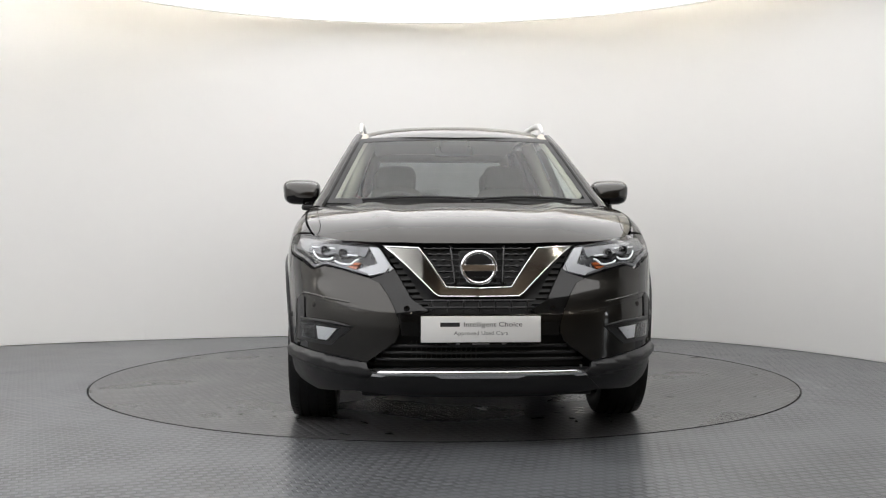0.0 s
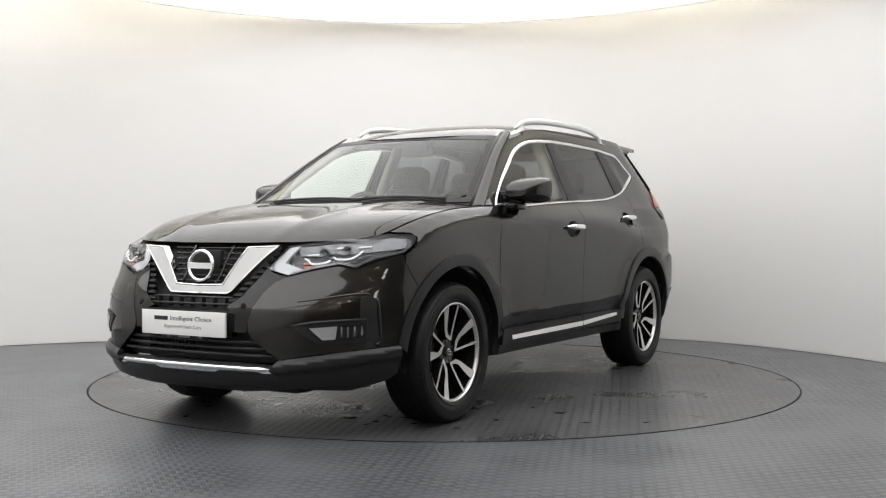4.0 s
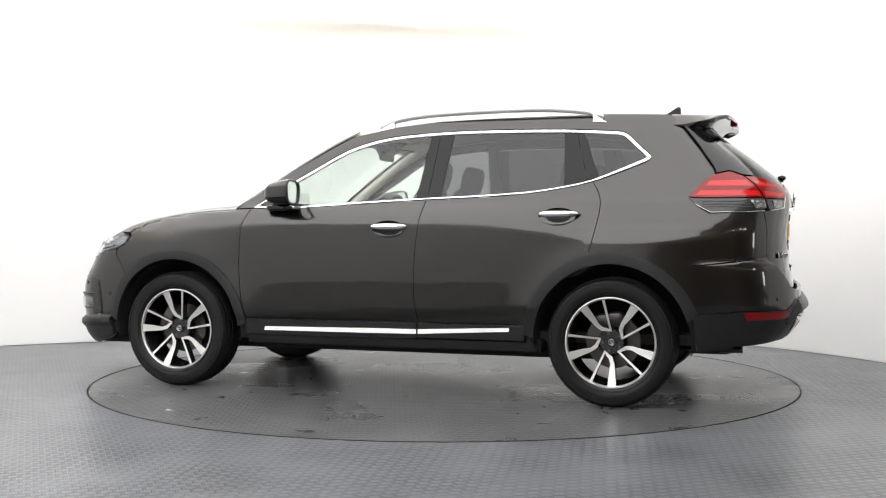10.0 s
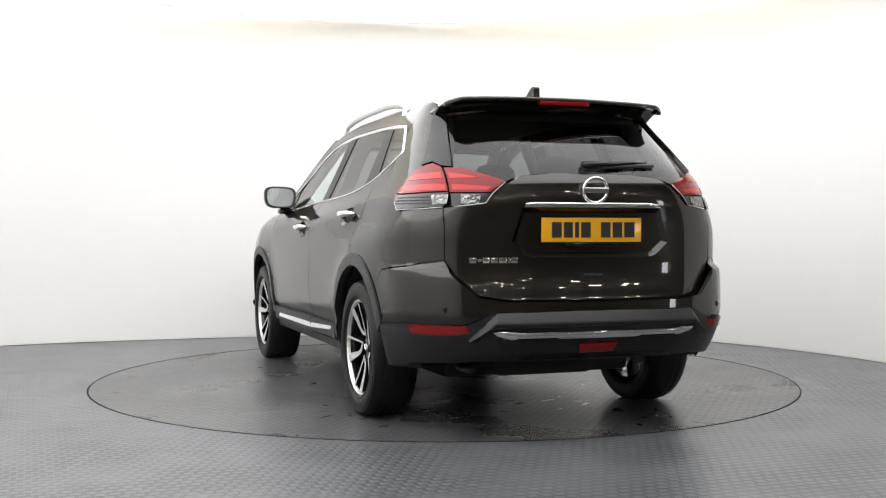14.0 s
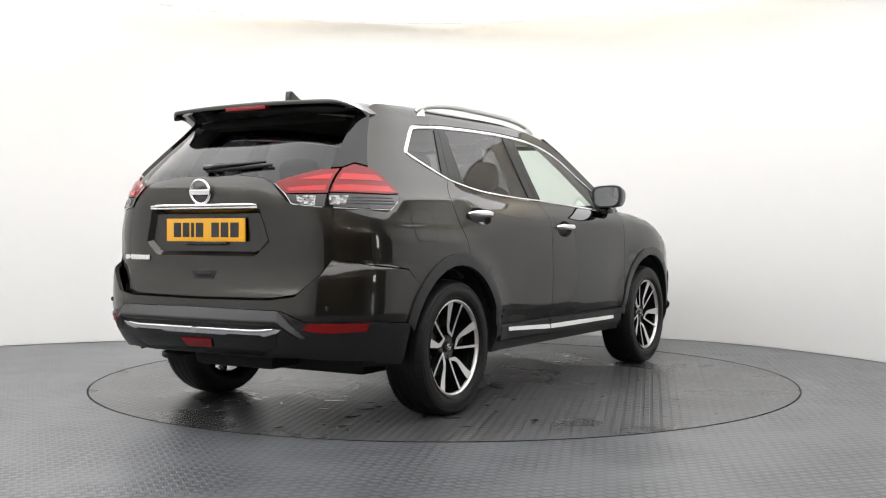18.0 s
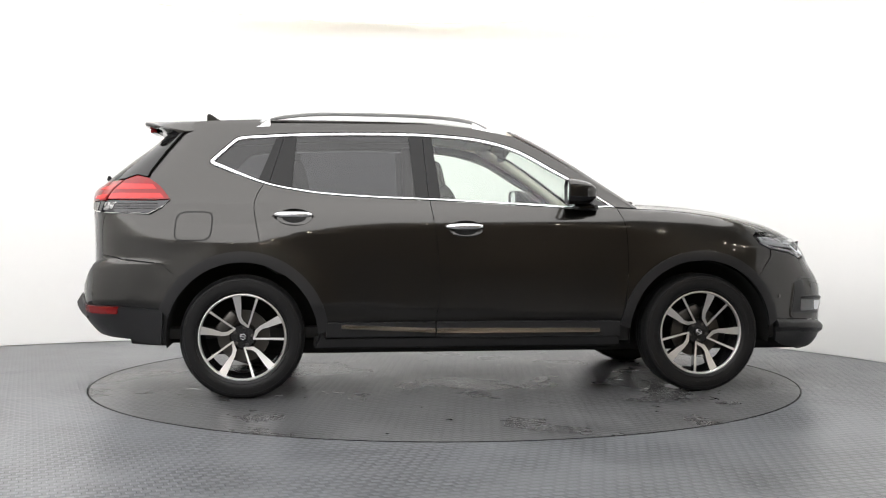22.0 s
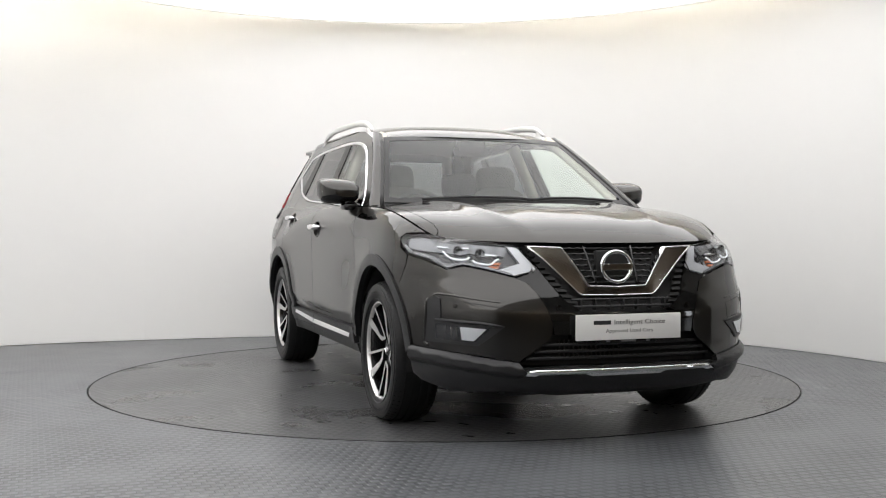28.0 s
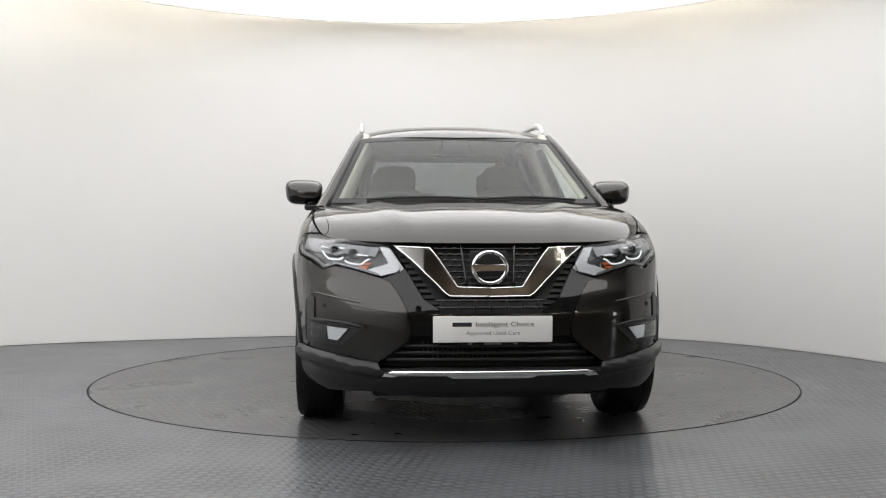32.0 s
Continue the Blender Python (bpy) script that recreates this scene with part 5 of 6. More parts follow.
        for k in range(2):
            y, z = 0.532 + 0.012 * k, 0.822 - 0.017 * k
            amb = [(y, z), (y + 0.045, z + 0.003), (y + 0.043, z - 0.008), (y + 0.010, z - 0.010)]
            patch("indicator", F(amb), FRONT, M["amber"], head, side=s, lift=-0.016, thick=0.008, label="amber indicator")
        # chrome V, one arm a side
        arm = [(0.392, 0.892), (0.245, 0.886), (0.150, 0.712), (0.0, 0.707), (0.0, 0.664), (0.195, 0.666), (0.215, 0.680)]
        patch("grille_arm", F(dense_mixed(arm)), ARM, M["chrome"], car, side=s, lift=0.022, thick=0.03, label="chrome V-shaped grille arm")
        for edge in ([(0.385, 0.889), (0.250, 0.883), (0.155, 0.709), (0.0, 0.704)], [(0.388, 0.888), (0.218, 0.684), (0.195, 0.669), (0.0, 0.667)]):
            line = dense_mixed(edge)
            q = ARM(np.array(F(line[:line.index(edge[-1]) + 1])))
            tube("arm_edge", [(p[0] + 0.020, s * p[1], p[2]) for p in q], 0.0045, M["chrome"], car, n=10, label="rounded chrome edge")
        # slatted outer grille beside the arm
        for k in range(10):
            z = 0.885 - 0.026 * k
            y0, y1 = 0.398 - 0.018 * k, min(0.424 - 0.016 * k, 0.40)
            y0 = max(y0, 0.215)
            slat = [(y0, z), (y0 - 0.006, z - 0.012), (y1, z - 0.012), (y1 + 0.004, z)]
            patch("outer_slat", F(dense_mixed(slat)), FRONT, M["gap"], car, side=s, lift=-0.004, thick=0.02)
        cheek = [(0.432, 0.885), (0.366, 0.785), (0.483, 0.748), (0.438, 0.727), (0.400, 0.672), (0.370, 0.61), (0.352, 0.545), (0.345, 0.50), (0.262, 0.50), (0.262, 0.595), (0.225, 0.61), (0.30, 0.66)]
        patch("grille_cheek", F(dense_mixed(cheek)), FRONT, K, car, side=s, lift=-0.002, thick=0.03, label="gloss black grille cheek")
        p = FRONT(np.array([fy(0.322, 0.62)]))[0]
        lathe_to("parking_sensor", [(0, 0.001), (0.0, 0.013), (0.006, 0.013), (0.007, 0.001)], K, car, Matrix.Translation((p[0] - 0.004, s * p[1], p[2])) @ Matrix.Rotation(radians(-90), 4, "Z"))
    # honeycomb slats of the main grille
    for k in range(7):
        z = 0.878 - 0.0255 * k
        y1 = 0.242 - 0.0150 * k
        for s in (1, -1):
            ys = np.linspace(0.112, y1, 20)
            rs = [0.0035 + 0.0050 * max(0, math.cos((y - 0.112 + 0.021 * (k % 2)) * 2 * math.pi / 0.042)) for y in ys]
            tube("grille_bar", [(float(nose_x(y, z)) - 0.016, s * y, z) for y in ys], rs, M["gloss"], car, n=6)
        tube("centre_bar", [(float(nose_x(y, z)) - 0.024, y, z) for y in np.linspace(-0.112, 0.112, 7)], 0.0045, M["cladding"], car, n=6)
    for s in (1, -1):
        tube("grille_post", [(float(nose_x(0.12, z)) - 0.016, s * (0.122 - 0.10 * (0.89 - z)), z) for z in np.linspace(0.89, 0.715, 6)], 0.006, M["gloss"], car, n=6)
    box("badge_plate", (2.178, 0, 0.795), (0.03, 0.17, 0.150), M["gap"], car, bevel=0.01, turn=pose(0, 0, 0, 0, -6, 0))
    ring_badge("front_badge", 0.074, M["chrome"], car, facing(2.222, 0, 0.795, 1, 4))
    # slot under the arms, with ribs
    for k in range(2):
        z = 0.652 - 0.030 * k
        tube("slot_bar", [(float(nose_x(y, z)) - 0.012, y, z) for y in np.linspace(-0.25, 0.25, 11)], 0.006, C, car, n=6)
    for k in range(7):
        y = -0.21 + 0.07 * k
        box("slot_rib", (float(nose_x(y, 0.63)) - 0.02, y, 0.63), (0.03, 0.008, 0.05), C, car, bevel=0.002)
    patch("bumper_beam", F(dense_mixed([(-0.265, 0.477), (0.265, 0.477), (0.265, 0.596), (-0.265, 0.596)])), FRONT, K, car, lift=-0.004, thick=0.04, label="gloss black bumper centre")
    # lower grille bars
    for k, z in enumerate((0.455, 0.425, 0.395)):
        y1 = 0.37 + (0.47 - z) * 1.2
        tube("lower_bar", [(float(nose_x(y, z)) - 0.02, y, z) for y in np.linspace(-y1, y1, 13)], 0.008, C, car, n=6)
    for k in range(24):
        y = -0.30 + 0.022 * k
        if y < 0.0:
            box("radiator_fin", (float(nose_x(y, 0.43)) - 0.05, y, 0.43), (0.01, 0.005, 0.085), M["trim"], car, bevel=0.0)
    # lip and chrome strip
    lip = [(-0.5, 0.352), (-0.46, 0.335), (-0.55, 0.25), (-0.3, 0.225), (0.3, 0.225), (0.55, 0.25), (0.46, 0.335), (0.5, 0.352), (0.3, 0.36), (-0.3, 0.36)]
    patch("bumper_lip", F(dense_mixed(lip)), FRONT, C, car, lift=0.004, thick=0.04, label="black plastic bumper lip")
    strip = [(-0.485, 0.325), (-0.45, 0.345), (0.45, 0.345), (0.485, 0.325), (0.43, 0.322), (0.41, 0.328), (0.2, 0.328), (0.17, 0.318), (-0.17, 0.318), (-0.2, 0.328), (-0.41, 0.328), (-0.43, 0.322)]
    patch("bumper_strip", F(dense_mixed(strip)), FRONT, M["chrome"], car, lift=0.014, thick=0.014, label="chrome strip on the bumper lip")
    tube("bumper_strip_edge", [(float(nose_x(y, 0.338)) + 0.012, y, 0.338 - 0.02 * max(0, abs(y) - 0.42)) for y in np.linspace(-0.47, 0.47, 21)], [0.004] + [0.0125] * 19 + [0.004], M["chrome"], car, n=10, label="rounded chrome edge")
    # dealer plate
    plate = box("front_plate", (2.345, 0, 0.532), (0.012, 0.523, 0.114), M["plate_white"], car, bevel=0.003, label="white dealer plate with dark print")
    pl = facing(2.3515, 0, 0.532, 1)
    lettering("plate_words", "Intelligent Choice", 0.030, M["ink"], plate, pl @ Matrix.Translation((0.052, 0.012, 0)), width=0.255)
    bm = bmesh.new()
    bmesh.ops.create_cube(bm, size=1)
    bmesh.ops.scale(bm, vec=(0.085, 0.018, 0.0012), verts=bm.verts)
    bmesh.ops.transform(bm, matrix=pl @ Matrix.Translation((-0.135, 0.021, 0)), verts=bm.verts)
    from_bm("name_bar", bm, M["ink"], plate)
    lettering("plate_small_words", "Approved Used Cars", 0.024, M["grey_ink"], plate, pl @ Matrix.Translation((0, -0.024, 0)), width=0.235)
    rounded("plate_holder", (2.333, 0, 0.468), (0.012, 0.30, 0.022), M["gloss"], car, n=6)
    for k in range(3):
        box("holder_print", (2.340, -0.10 + 0.1 * k, 0.469), (0.002, 0.075 if k == 1 else 0.018, 0.008), M["grey_ink"], car, bevel=0)


def lathe_to(name, profile, mat, parent, m, n=20):
    ob = lathe(name, profile, mat, parent, n=n)
    ob.data.transform(m)
    return ob


def dense_mixed(pts, step=0.04):
    """Divides the long edges of an outline that mixes front and flank points."""
    out = []
    for a, b in zip(pts, pts[1:] + pts[:1]):
        out.append(a)
        if (a[0] == "s") == (b[0] == "s"):
            off = 1 if a[0] == "s" else 0
            d = math.hypot(a[off] - b[off], a[off + 1] - b[off + 1])
            for k in range(1, int(d / step) + 1):
                f = k / (int(d / step) + 1)
                q = (a[off] + (b[off] - a[off]) * f, a[off + 1] + (b[off + 1] - a[off + 1]) * f)
                out.append(("s", *q) if off else q)
    return out


def build_rear(car):
    P, C, K = M["paint"], M["cladding"], M["gloss"]
    S = lambda x, z: ("s", x, z)
    def STEP(uv):
        """The bumper's band leans out downwards and ends in an edge."""
        p = REAR(uv)
        a = uv[:, 0] / 1.1
        d = 0.588 - 1.05 * np.clip(np.abs(p[:, 1]) - 0.5, 0, 1) - uv[:, 1]
        out = 0.034 * np.clip(d / 0.05, 0, 1) - 0.026 * np.clip((d - 0.054) / 0.012, 0, 1)
        return p + np.stack([-np.cos(a), np.sin(a), 0 * a], 1) * out[:, None]
    # tailgate below the glass
    right = [(0.44, 0.645), (0.56, 0.665), (0.66, 0.76), (0.70, 0.83), (0.70, 1.065), (0.52, 1.085), (0.43, 1.175), (0.44, 1.19)]
    gate = [(0.0, 0.640)] + right[:-1] + [(0.36, 1.212), (0.2, 1.229)] + [(-0.2, 1.229), (-0.36, 1.212)] + [(-y, z) for y, z in right[:-1]][::-1]
    rec = [(-0.31, 0.838), (0.31, 0.838), (0.342, 0.848), (0.410, 0.905), (0.402, 0.935), (0.36, 1.066), (-0.36, 1.066), (-0.402, 0.935), (-0.410, 0.905), (-0.342, 0.848)]
    rec_in = dense(inset(rec, 0.022), 0.03)
    tg = patch("tailgate", gate_uv(dense_mixed(gate)), GATE, P, car, gap=0.0, thick=0.02, holes=[gate_uv(rec)], label="olive metallic tailgate")
    patch("tailgate_shade", gate_uv(dense_mixed([(-0.75, 0.60), (0.75, 0.60), (0.75, 1.2), (-0.75, 1.2)])), GATE, M["gap"], car, lift=-0.03, thick=0.01)
    # rear glass and its black side fins
    glass_r = [(-0.44, 1.188), (-0.36, 1.216), (-0.2, 1.232), (0.2, 1.232), (0.36, 1.216), (0.44, 1.188), (0.632, 1.252), (0.602, 1.36), (0.550, 1.53), (0.3, 1.562), (-0.3, 1.562), (-0.550, 1.53), (-0.602, 1.36), (-0.632, 1.252)]
    rg = patch("rear_window", B(dense_mixed(glass_r)), REAR, M["tint"], tg, lift=-0.003, thick=0.005, label="dark heated rear window")
    for s in (1, -1):
        fin = [(0.632, 1.252), (0.662, 1.258), S(-1.96, 1.282), S(-1.897, 1.268), S(-1.885, 1.30), S(-1.802, 1.42), S(-1.702, 1.548), (0.535, 1.565), (0.550, 1.53), (0.602, 1.36)]
        patch("window_fin", B(dense_mixed(fin)), REAR, K, car, side=s, lift=0.016, thick=0.03, label="gloss black fin beside the rear window")
        cor = [(0.704, 0.828), (0.704, 1.064), S(-2.012, 1.064), S(-2.012, 0.797), S(-2.10, 0.817)]
        patch("rear_corner", B(dense_mixed(cor)), REAR, P, car, side=s, lift=-0.0004, thick=0.02, label="olive rear corner below the lamp")
        # tail lamps: outer on the body, inner on the tailgate
        outer_top = [(0.672, 1.14), (0.665, 1.255), S(-1.96, 1.278), S(-1.89, 1.262), S(-1.825, 1.218), S(-1.762, 1.14), S(-1.85, 1.135)]
        outer_low = [(0.672, 1.135), S(-1.85, 1.130), S(-1.764, 1.135), S(-1.80, 1.10), S(-1.87, 1.062), (0.70, 1.07)]
        lampo = patch("tail_lamp", B(dense_mixed(outer_top)), REAR, M["red"], car, side=s, lift=0.010, thick=0.03, label="red and clear tail lamp")
        patch("clear_section", B(dense_mixed(outer_low)), REAR, M["lamp_dark"], lampo, side=s, lift=0.006, thick=0.03)
        inner_top = [(0.665, 1.135), (0.658, 1.252), (0.60, 1.245), (0.44, 1.185), (0.50, 1.135)]
        inner_low = [(0.665, 1.130), (0.50, 1.130), (0.53, 1.088), (0.668, 1.072)]
        lampi = patch("tailgate_lamp", B(dense_mixed(inner_top)), REAR, M["red"], tg, side=s, lift=0.010, thick=0.03, label="red and clear tailgate lamp")
        patch("tailgate_lamp_clear", B(dense_mixed(inner_low)), REAR, M["lamp_dark"], tg, side=s, lift=0.006, thick=0.03)
        for z in (1.085, 1.099, 1.113):
            patch("lamp_rib", B(dense_mixed([(0.74, z), S(-1.95, z), S(-1.83, z), S(-1.83, z + 0.004), S(-1.95, z + 0.004), (0.74, z + 0.004)])), REAR, M["trim"], lampo, side=s, lift=0.008, thick=0.003)
        for y0, y1, own in ((0.56, 0.632, tg), (0.685, 0.735, lampo)):
            blob = [(y0, 1.082), (y1, 1.080), (y1 - 0.004, 1.124), (y0 - 0.012, 1.124)]
            patch("bulb_reflector", B(dense_mixed(blob)), REAR, M["facet"], own, side=s, lift=0.0085, thick=0.004, label="faceted bright bulb reflector")
        # brighter red bands: the lamp's glow and reflections put in as colour
        for z0, z1, xa, xb in ((1.145, 1.172, -1.795, -1.82), (1.198, 1.226, -1.842, -1.868)):
            bar = [(0.678, z0), (0.676, z1), S(-2.05, z1 + 0.004), S(xb, z1), S(xa, z0), S(-2.05, z0)]
            patch("glow_band", B(dense_mixed(bar)), REAR, M["bright_red"], lampo, side=s, lift=0.0115, thick=0.003)
            bar = [(0.655, z0), (0.652, z1), (0.605 if z1 > 1.2 else 0.50, z1 - 0.012), (0.545 if z1 > 1.2 else 0.515, z0)]
            patch("glow_band", B(dense_mixed(bar)), REAR, M["bright_red"], lampi, side=s, lift=0.0115, thick=0.003)
        low_o = [REAR(np.array(B([q])))[0] for q in [(0.70, 1.068), (0.735, 1.066), S(-2.08, 1.064), S(-1.95, 1.062), S(-1.87, 1.060), S(-1.80, 1.098), S(-1.762, 1.138)]]
        tube("lamp_rim", [(p[0] - 0.004, s * (p[1] + 0.004), p[2]) for p in low_o], 0.0022, M["satin"], lampo, n=6, label="bright lower rim")
        low_i = [REAR(np.array(B([q])))[0] for q in [(0.664, 1.071), (0.60, 1.078), (0.532, 1.087), (0.50, 1.132), (0.438, 1.184)]]
        tube("lamp_rim", [(p[0] - 0.008, s * p[1], p[2]) for p in low_i], 0.0022, M["satin"], tg, n=6, label="bright lower rim")
        # bumper
        paint = [(0.705, 0.828), S(-2.10, 0.815), S(-2.02, 0.796), S(-1.80, 0.772), S(-1.70, 0.68), S(-1.765, 0.60), S(-1.80, 0.515), S(-2.05, 0.535), (0.62, 0.535), (0.50, 0.588), (-0.0023, 0.592), (-0.0023, 0.632), (0.44, 0.637), (0.565, 0.655), (0.67, 0.755)]
        bp = patch("rear_bumper", B(dense_mixed(paint)), REAR, P, car, side=s, gap=0.002, thick=0.02, label="olive metallic rear bumper half")
        clad = [(0.0, 0.59), (0.50, 0.586), (0.62, 0.533), S(-2.05, 0.533), S(-1.80, 0.513), S(-1.815, 0.315), S(-1.95, 0.330), (0.80, 0.345), (0.56, 0.365), (0.35, 0.360), (0.0, 0.360)]
        cl = patch("bumper_cladding", B(dense_mixed(clad)), REAR, C, car, side=s, lift=0.006, thick=0.03, label="black plastic lower rear bumper")
        refl = [(0.615, 0.500), (0.632, 0.532), S(-2.05, 0.530), S(-2.055, 0.490), (0.70, 0.488)]
        patch("reflector", B(dense_mixed(refl)), REAR, M["red"], cl, side=s, lift=0.013, thick=0.012, label="red bumper reflector")
        band = [(0.0, 0.588), (0.49, 0.583), (0.535, 0.560), (0.64, 0.478), (0.60, 0.455), (0.52, 0.515), (0.48, 0.524), (0.0, 0.530)]
        patch("bumper_band", B(dense_mixed(band)), STEP, C, cl, side=s, lift=0.008, thick=0.03, du=0.010, dv=0.006, step=0.01, label="raised black plastic band of the bumper")
        p = REAR(np.array([ry(0.70, 0.60)]))[0]
        lathe_to("parking_sensor", [(0, 0.001), (0.0, 0.012), (0.006, 0.012), (0.007, 0.001)], P, car, Matrix.Translation((p[0] + 0.004, s * p[1], p[2])) @ Matrix.Rotation(radians(90), 4, "Z"))
        strip = [(0.0, 0.470), (0.20, 0.470), (0.22, 0.476), (0.40, 0.476), (0.43, 0.470), (0.50, 0.488), (0.52, 0.502), (0.44, 0.503), (0.30, 0.500), (0.0, 0.498)]
        patch("bumper_strip", B(dense_mixed(strip)), REAR, M["chrome"], car, side=s, lift=0.014, thick=0.012, label="chrome strip on the rear bumper")
        tube("bumper_strip_edge", [(float(tail_x(y, 0.49)) - 0.014, s * y, 0.491 + 0.012 * max(0, y - 0.40) / 0.1) for y in np.linspace(0.0, 0.50, 12)], [0.010] * 11 + [0.004], M["chrome"], car, n=10, label="rounded chrome edge")
        shelf = [(0.0, 0.47), (0.40, 0.47), (0.50, 0.485), (0.47, 0.42), (0.36, 0.372), (0.0, 0.372)]
        patch("diffuser", B(dense_mixed(shelf)), REAR, M["gloss"], car, side=s, lift=0.0105, thick=0.02, label="black diffuser panel")
    # fog light, plate, badge, handle
    fog = [(-0.085, 0.405), (0.085, 0.405), (0.10, 0.445), (-0.10, 0.445)]
    patch("rear_fog_light", B(dense_mixed(fog)), REAR, M["red"], car, lift=0.018, thick=0.02, label="red rear fog light")
    patch("plate_panel", gate_uv(rec_in), GATE, P, tg, lift=-0.024, thick=0.003, label="olive sunken plate panel")
    for k, (a, b) in enumerate(zip(rec, rec[1:] + rec[:1])):  # walls of the recess
        ai, bi = inset(rec, 0.022)[k], inset(rec, 0.022)[(k + 1) % len(rec)]
        verts = []
        for f in np.linspace(0, 1, 9):
            for (p, q), d in (((a, b), 0.0), ((ai, bi), -0.024)):
                uv = np.array(gate_uv([(p[0] + (q[0] - p[0]) * f, p[1] + (q[1] - p[1]) * f)]))
                g = GATE(uv)[0]
                verts.append((g[0] - d, g[1], g[2]))
        link("recess_wall", verts, [[2 * j, 2 * j + 1, 2 * j + 3, 2 * j + 2] for j in range(8)], P, tg, smooth=False)
    bar = [(-0.355, 1.070), (0.355, 1.070), (0.35, 1.088), (0.2, 1.092), (-0.2, 1.092), (-0.35, 1.088)]
    patch("boot_strip", B(dense_mixed(bar)), REAR, M["chrome"], tg, lift=0.012, thick=0.012, label="chrome strip above the plate")
    tube("boot_strip_edge", [(float(tail_x(y, 1.085)) - 0.012, y, 1.084) for y in np.linspace(-0.35, 0.35, 15)], [0.004] + [0.009] * 13 + [0.004], M["chrome"], tg, n=10, label="rounded chrome edge")
    plate = box("rear_plate", (-2.262, 0, 0.965), (0.010, 0.523, 0.114), M["plate_yellow"], tg, bevel=0.003, label="yellow plate with dark bars")
    m = facing(-2.2675, 0, 0.965, -1)
    rounded("rear_plate_holder", (-2.262, 0, 0.898), (0.012, 0.28, 0.020), M["gloss"], tg, n=6)
    x = -0.21
    for k, w in enumerate((0.05, 0.045, 0.02, 0.05, 0, 0.05, 0.05, 0.055)):
        if w:
            bm = bmesh.new()
            bmesh.ops.create_cube(bm, size=1)
            bmesh.ops.scale(bm, vec=(w, 0.072, 0.0014), verts=bm.verts)
            bmesh.ops.transform(bm, matrix=m @ Matrix.Translation((x + w / 2, 0, 0)), verts=bm.verts)
            from_bm("plate_bar", bm, M["ink"], plate)
        x += (w or 0.03) + 0.012
    ring_badge("rear_badge", 0.062, M["chrome"], tg, facing(-2.292, 0, 1.150, -1, -6))
    x = 0.0
    for k, w in enumerate((0.034, 0.018, 0.032, 0.034, 0.036, 0.012, 0.032)):
        y = 0.605 - x - w / 2
        box("badge_bar", (float(tail_x(y, 0.825)) - 0.003, y, 0.825), (0.008, w, 0.011 if k == 1 else 0.026), M["chrome"], tg, bevel=0.002)
        x += w + 0.004
    # flat black patch: the pocket's shaded hollow put in as colour
    hole = [(-0.085, 0.765), (0.085, 0.765), (0.06, 0.725), (-0.06, 0.725)]
    patch("tailgate_handle", gate_uv(dense_mixed(hole)), GATE, M["gap"], tg, lift=0.002, thick=0.003, label="flat black patch for the dark hollow of the tailgate handle")
    rounded("handle_pad", (-2.276, 0, 0.752), (0.014, 0.10, 0.014), M["cladding"], tg, n=6)
    # wiper
    wz = lambda y: 1.262 + 0.02 * (y / -0.36)
    wip = new("rear_wiper")
    wip.parent = tg
    tagged(wip, "black rear wiper")
    q = [REAR(np.array([ry(y, wz(y) + 0.012)]))[0] for y in (0.03, -0.05, -0.15, -0.25, -0.33)]
    tube("arm", [(p[0] - 0.028, p[1], p[2]) for p in q], [0.024, 0.022, 0.016, 0.012, 0.008], K, wip, n=8, squash=0.7)
    q = [REAR(np.array([ry(y, wz(y) - 0.006)]))[0] for y in np.linspace(0.02, -0.37, 8)]
    tube("blade", [(p[0] - 0.012, p[1], p[2]) for p in q], 0.008, C, wip, n=6)
    # spoiler: painted top and ends, gloss black underside that runs to the head of the glass
    ys = np.concatenate([np.linspace(-0.600, -0.50, 9), np.linspace(-0.46, 0.46, 19), np.linspace(0.50, 0.600, 9)])
    tip = spline([0.0, 0.30, 0.46, 0.535, 0.57, 0.600], [-1.968, -1.962, -1.952, -1.938, -1.915, -1.880])
    root_x, root_z = spline([0.0, 0.45, 0.600], [-1.850, -1.835, -1.74]), spline([0.0, 0.45, 0.600], [1.560, 1.548, 1.538])
    n, over, under = 8, [], []
    for y in ys:
        a = abs(float(y))
        xt, rx_, rz_ = float(tip(a)), float(root_x(a)), float(root_z(a))
        crown, fall = 0.016 * (a / 0.6) ** 2, 0.060 * max(0.0, (a - 0.53) / 0.07) ** 1.2
        topz = lambda x: 1.630 - 0.035 * (-1.64 - x) - crown - fall * (1 - 0.7 * min(1.0, max(0.0, (-1.70 - x) / 0.2))) - 0.25 * max(0.0, -1.90 - x) ** 2
        over += [(x, y, topz(x)) for x in np.linspace(-1.64, xt, n)] + [(xt - 0.003, y, topz(xt) - 0.008), (xt, y, topz(xt) - 0.020)]
        for k in range(6):
            f = k / 5
            under.append((xt + (rx_ - xt) * f, y, (topz(xt) - 0.020) * (1 - f) + rz_ * f + 0.020 * math.sin(math.pi * f)))
    m = n + 2
    faces = [[i * m + k, i * m + k + 1, i * m + m + k + 1, i * m + m + k] for i in range(len(ys) - 1) for k in range(m - 1)]
    top = link("spoiler", over, faces, P, car, "olive roof spoiler")
    link("underside", under, [[i * 6 + k, i * 6 + 6 + k, i * 6 + 7 + k, i * 6 + 1 + k] for i in range(len(ys) - 1) for k in range(5)], K, top, "gloss black spoiler underside")
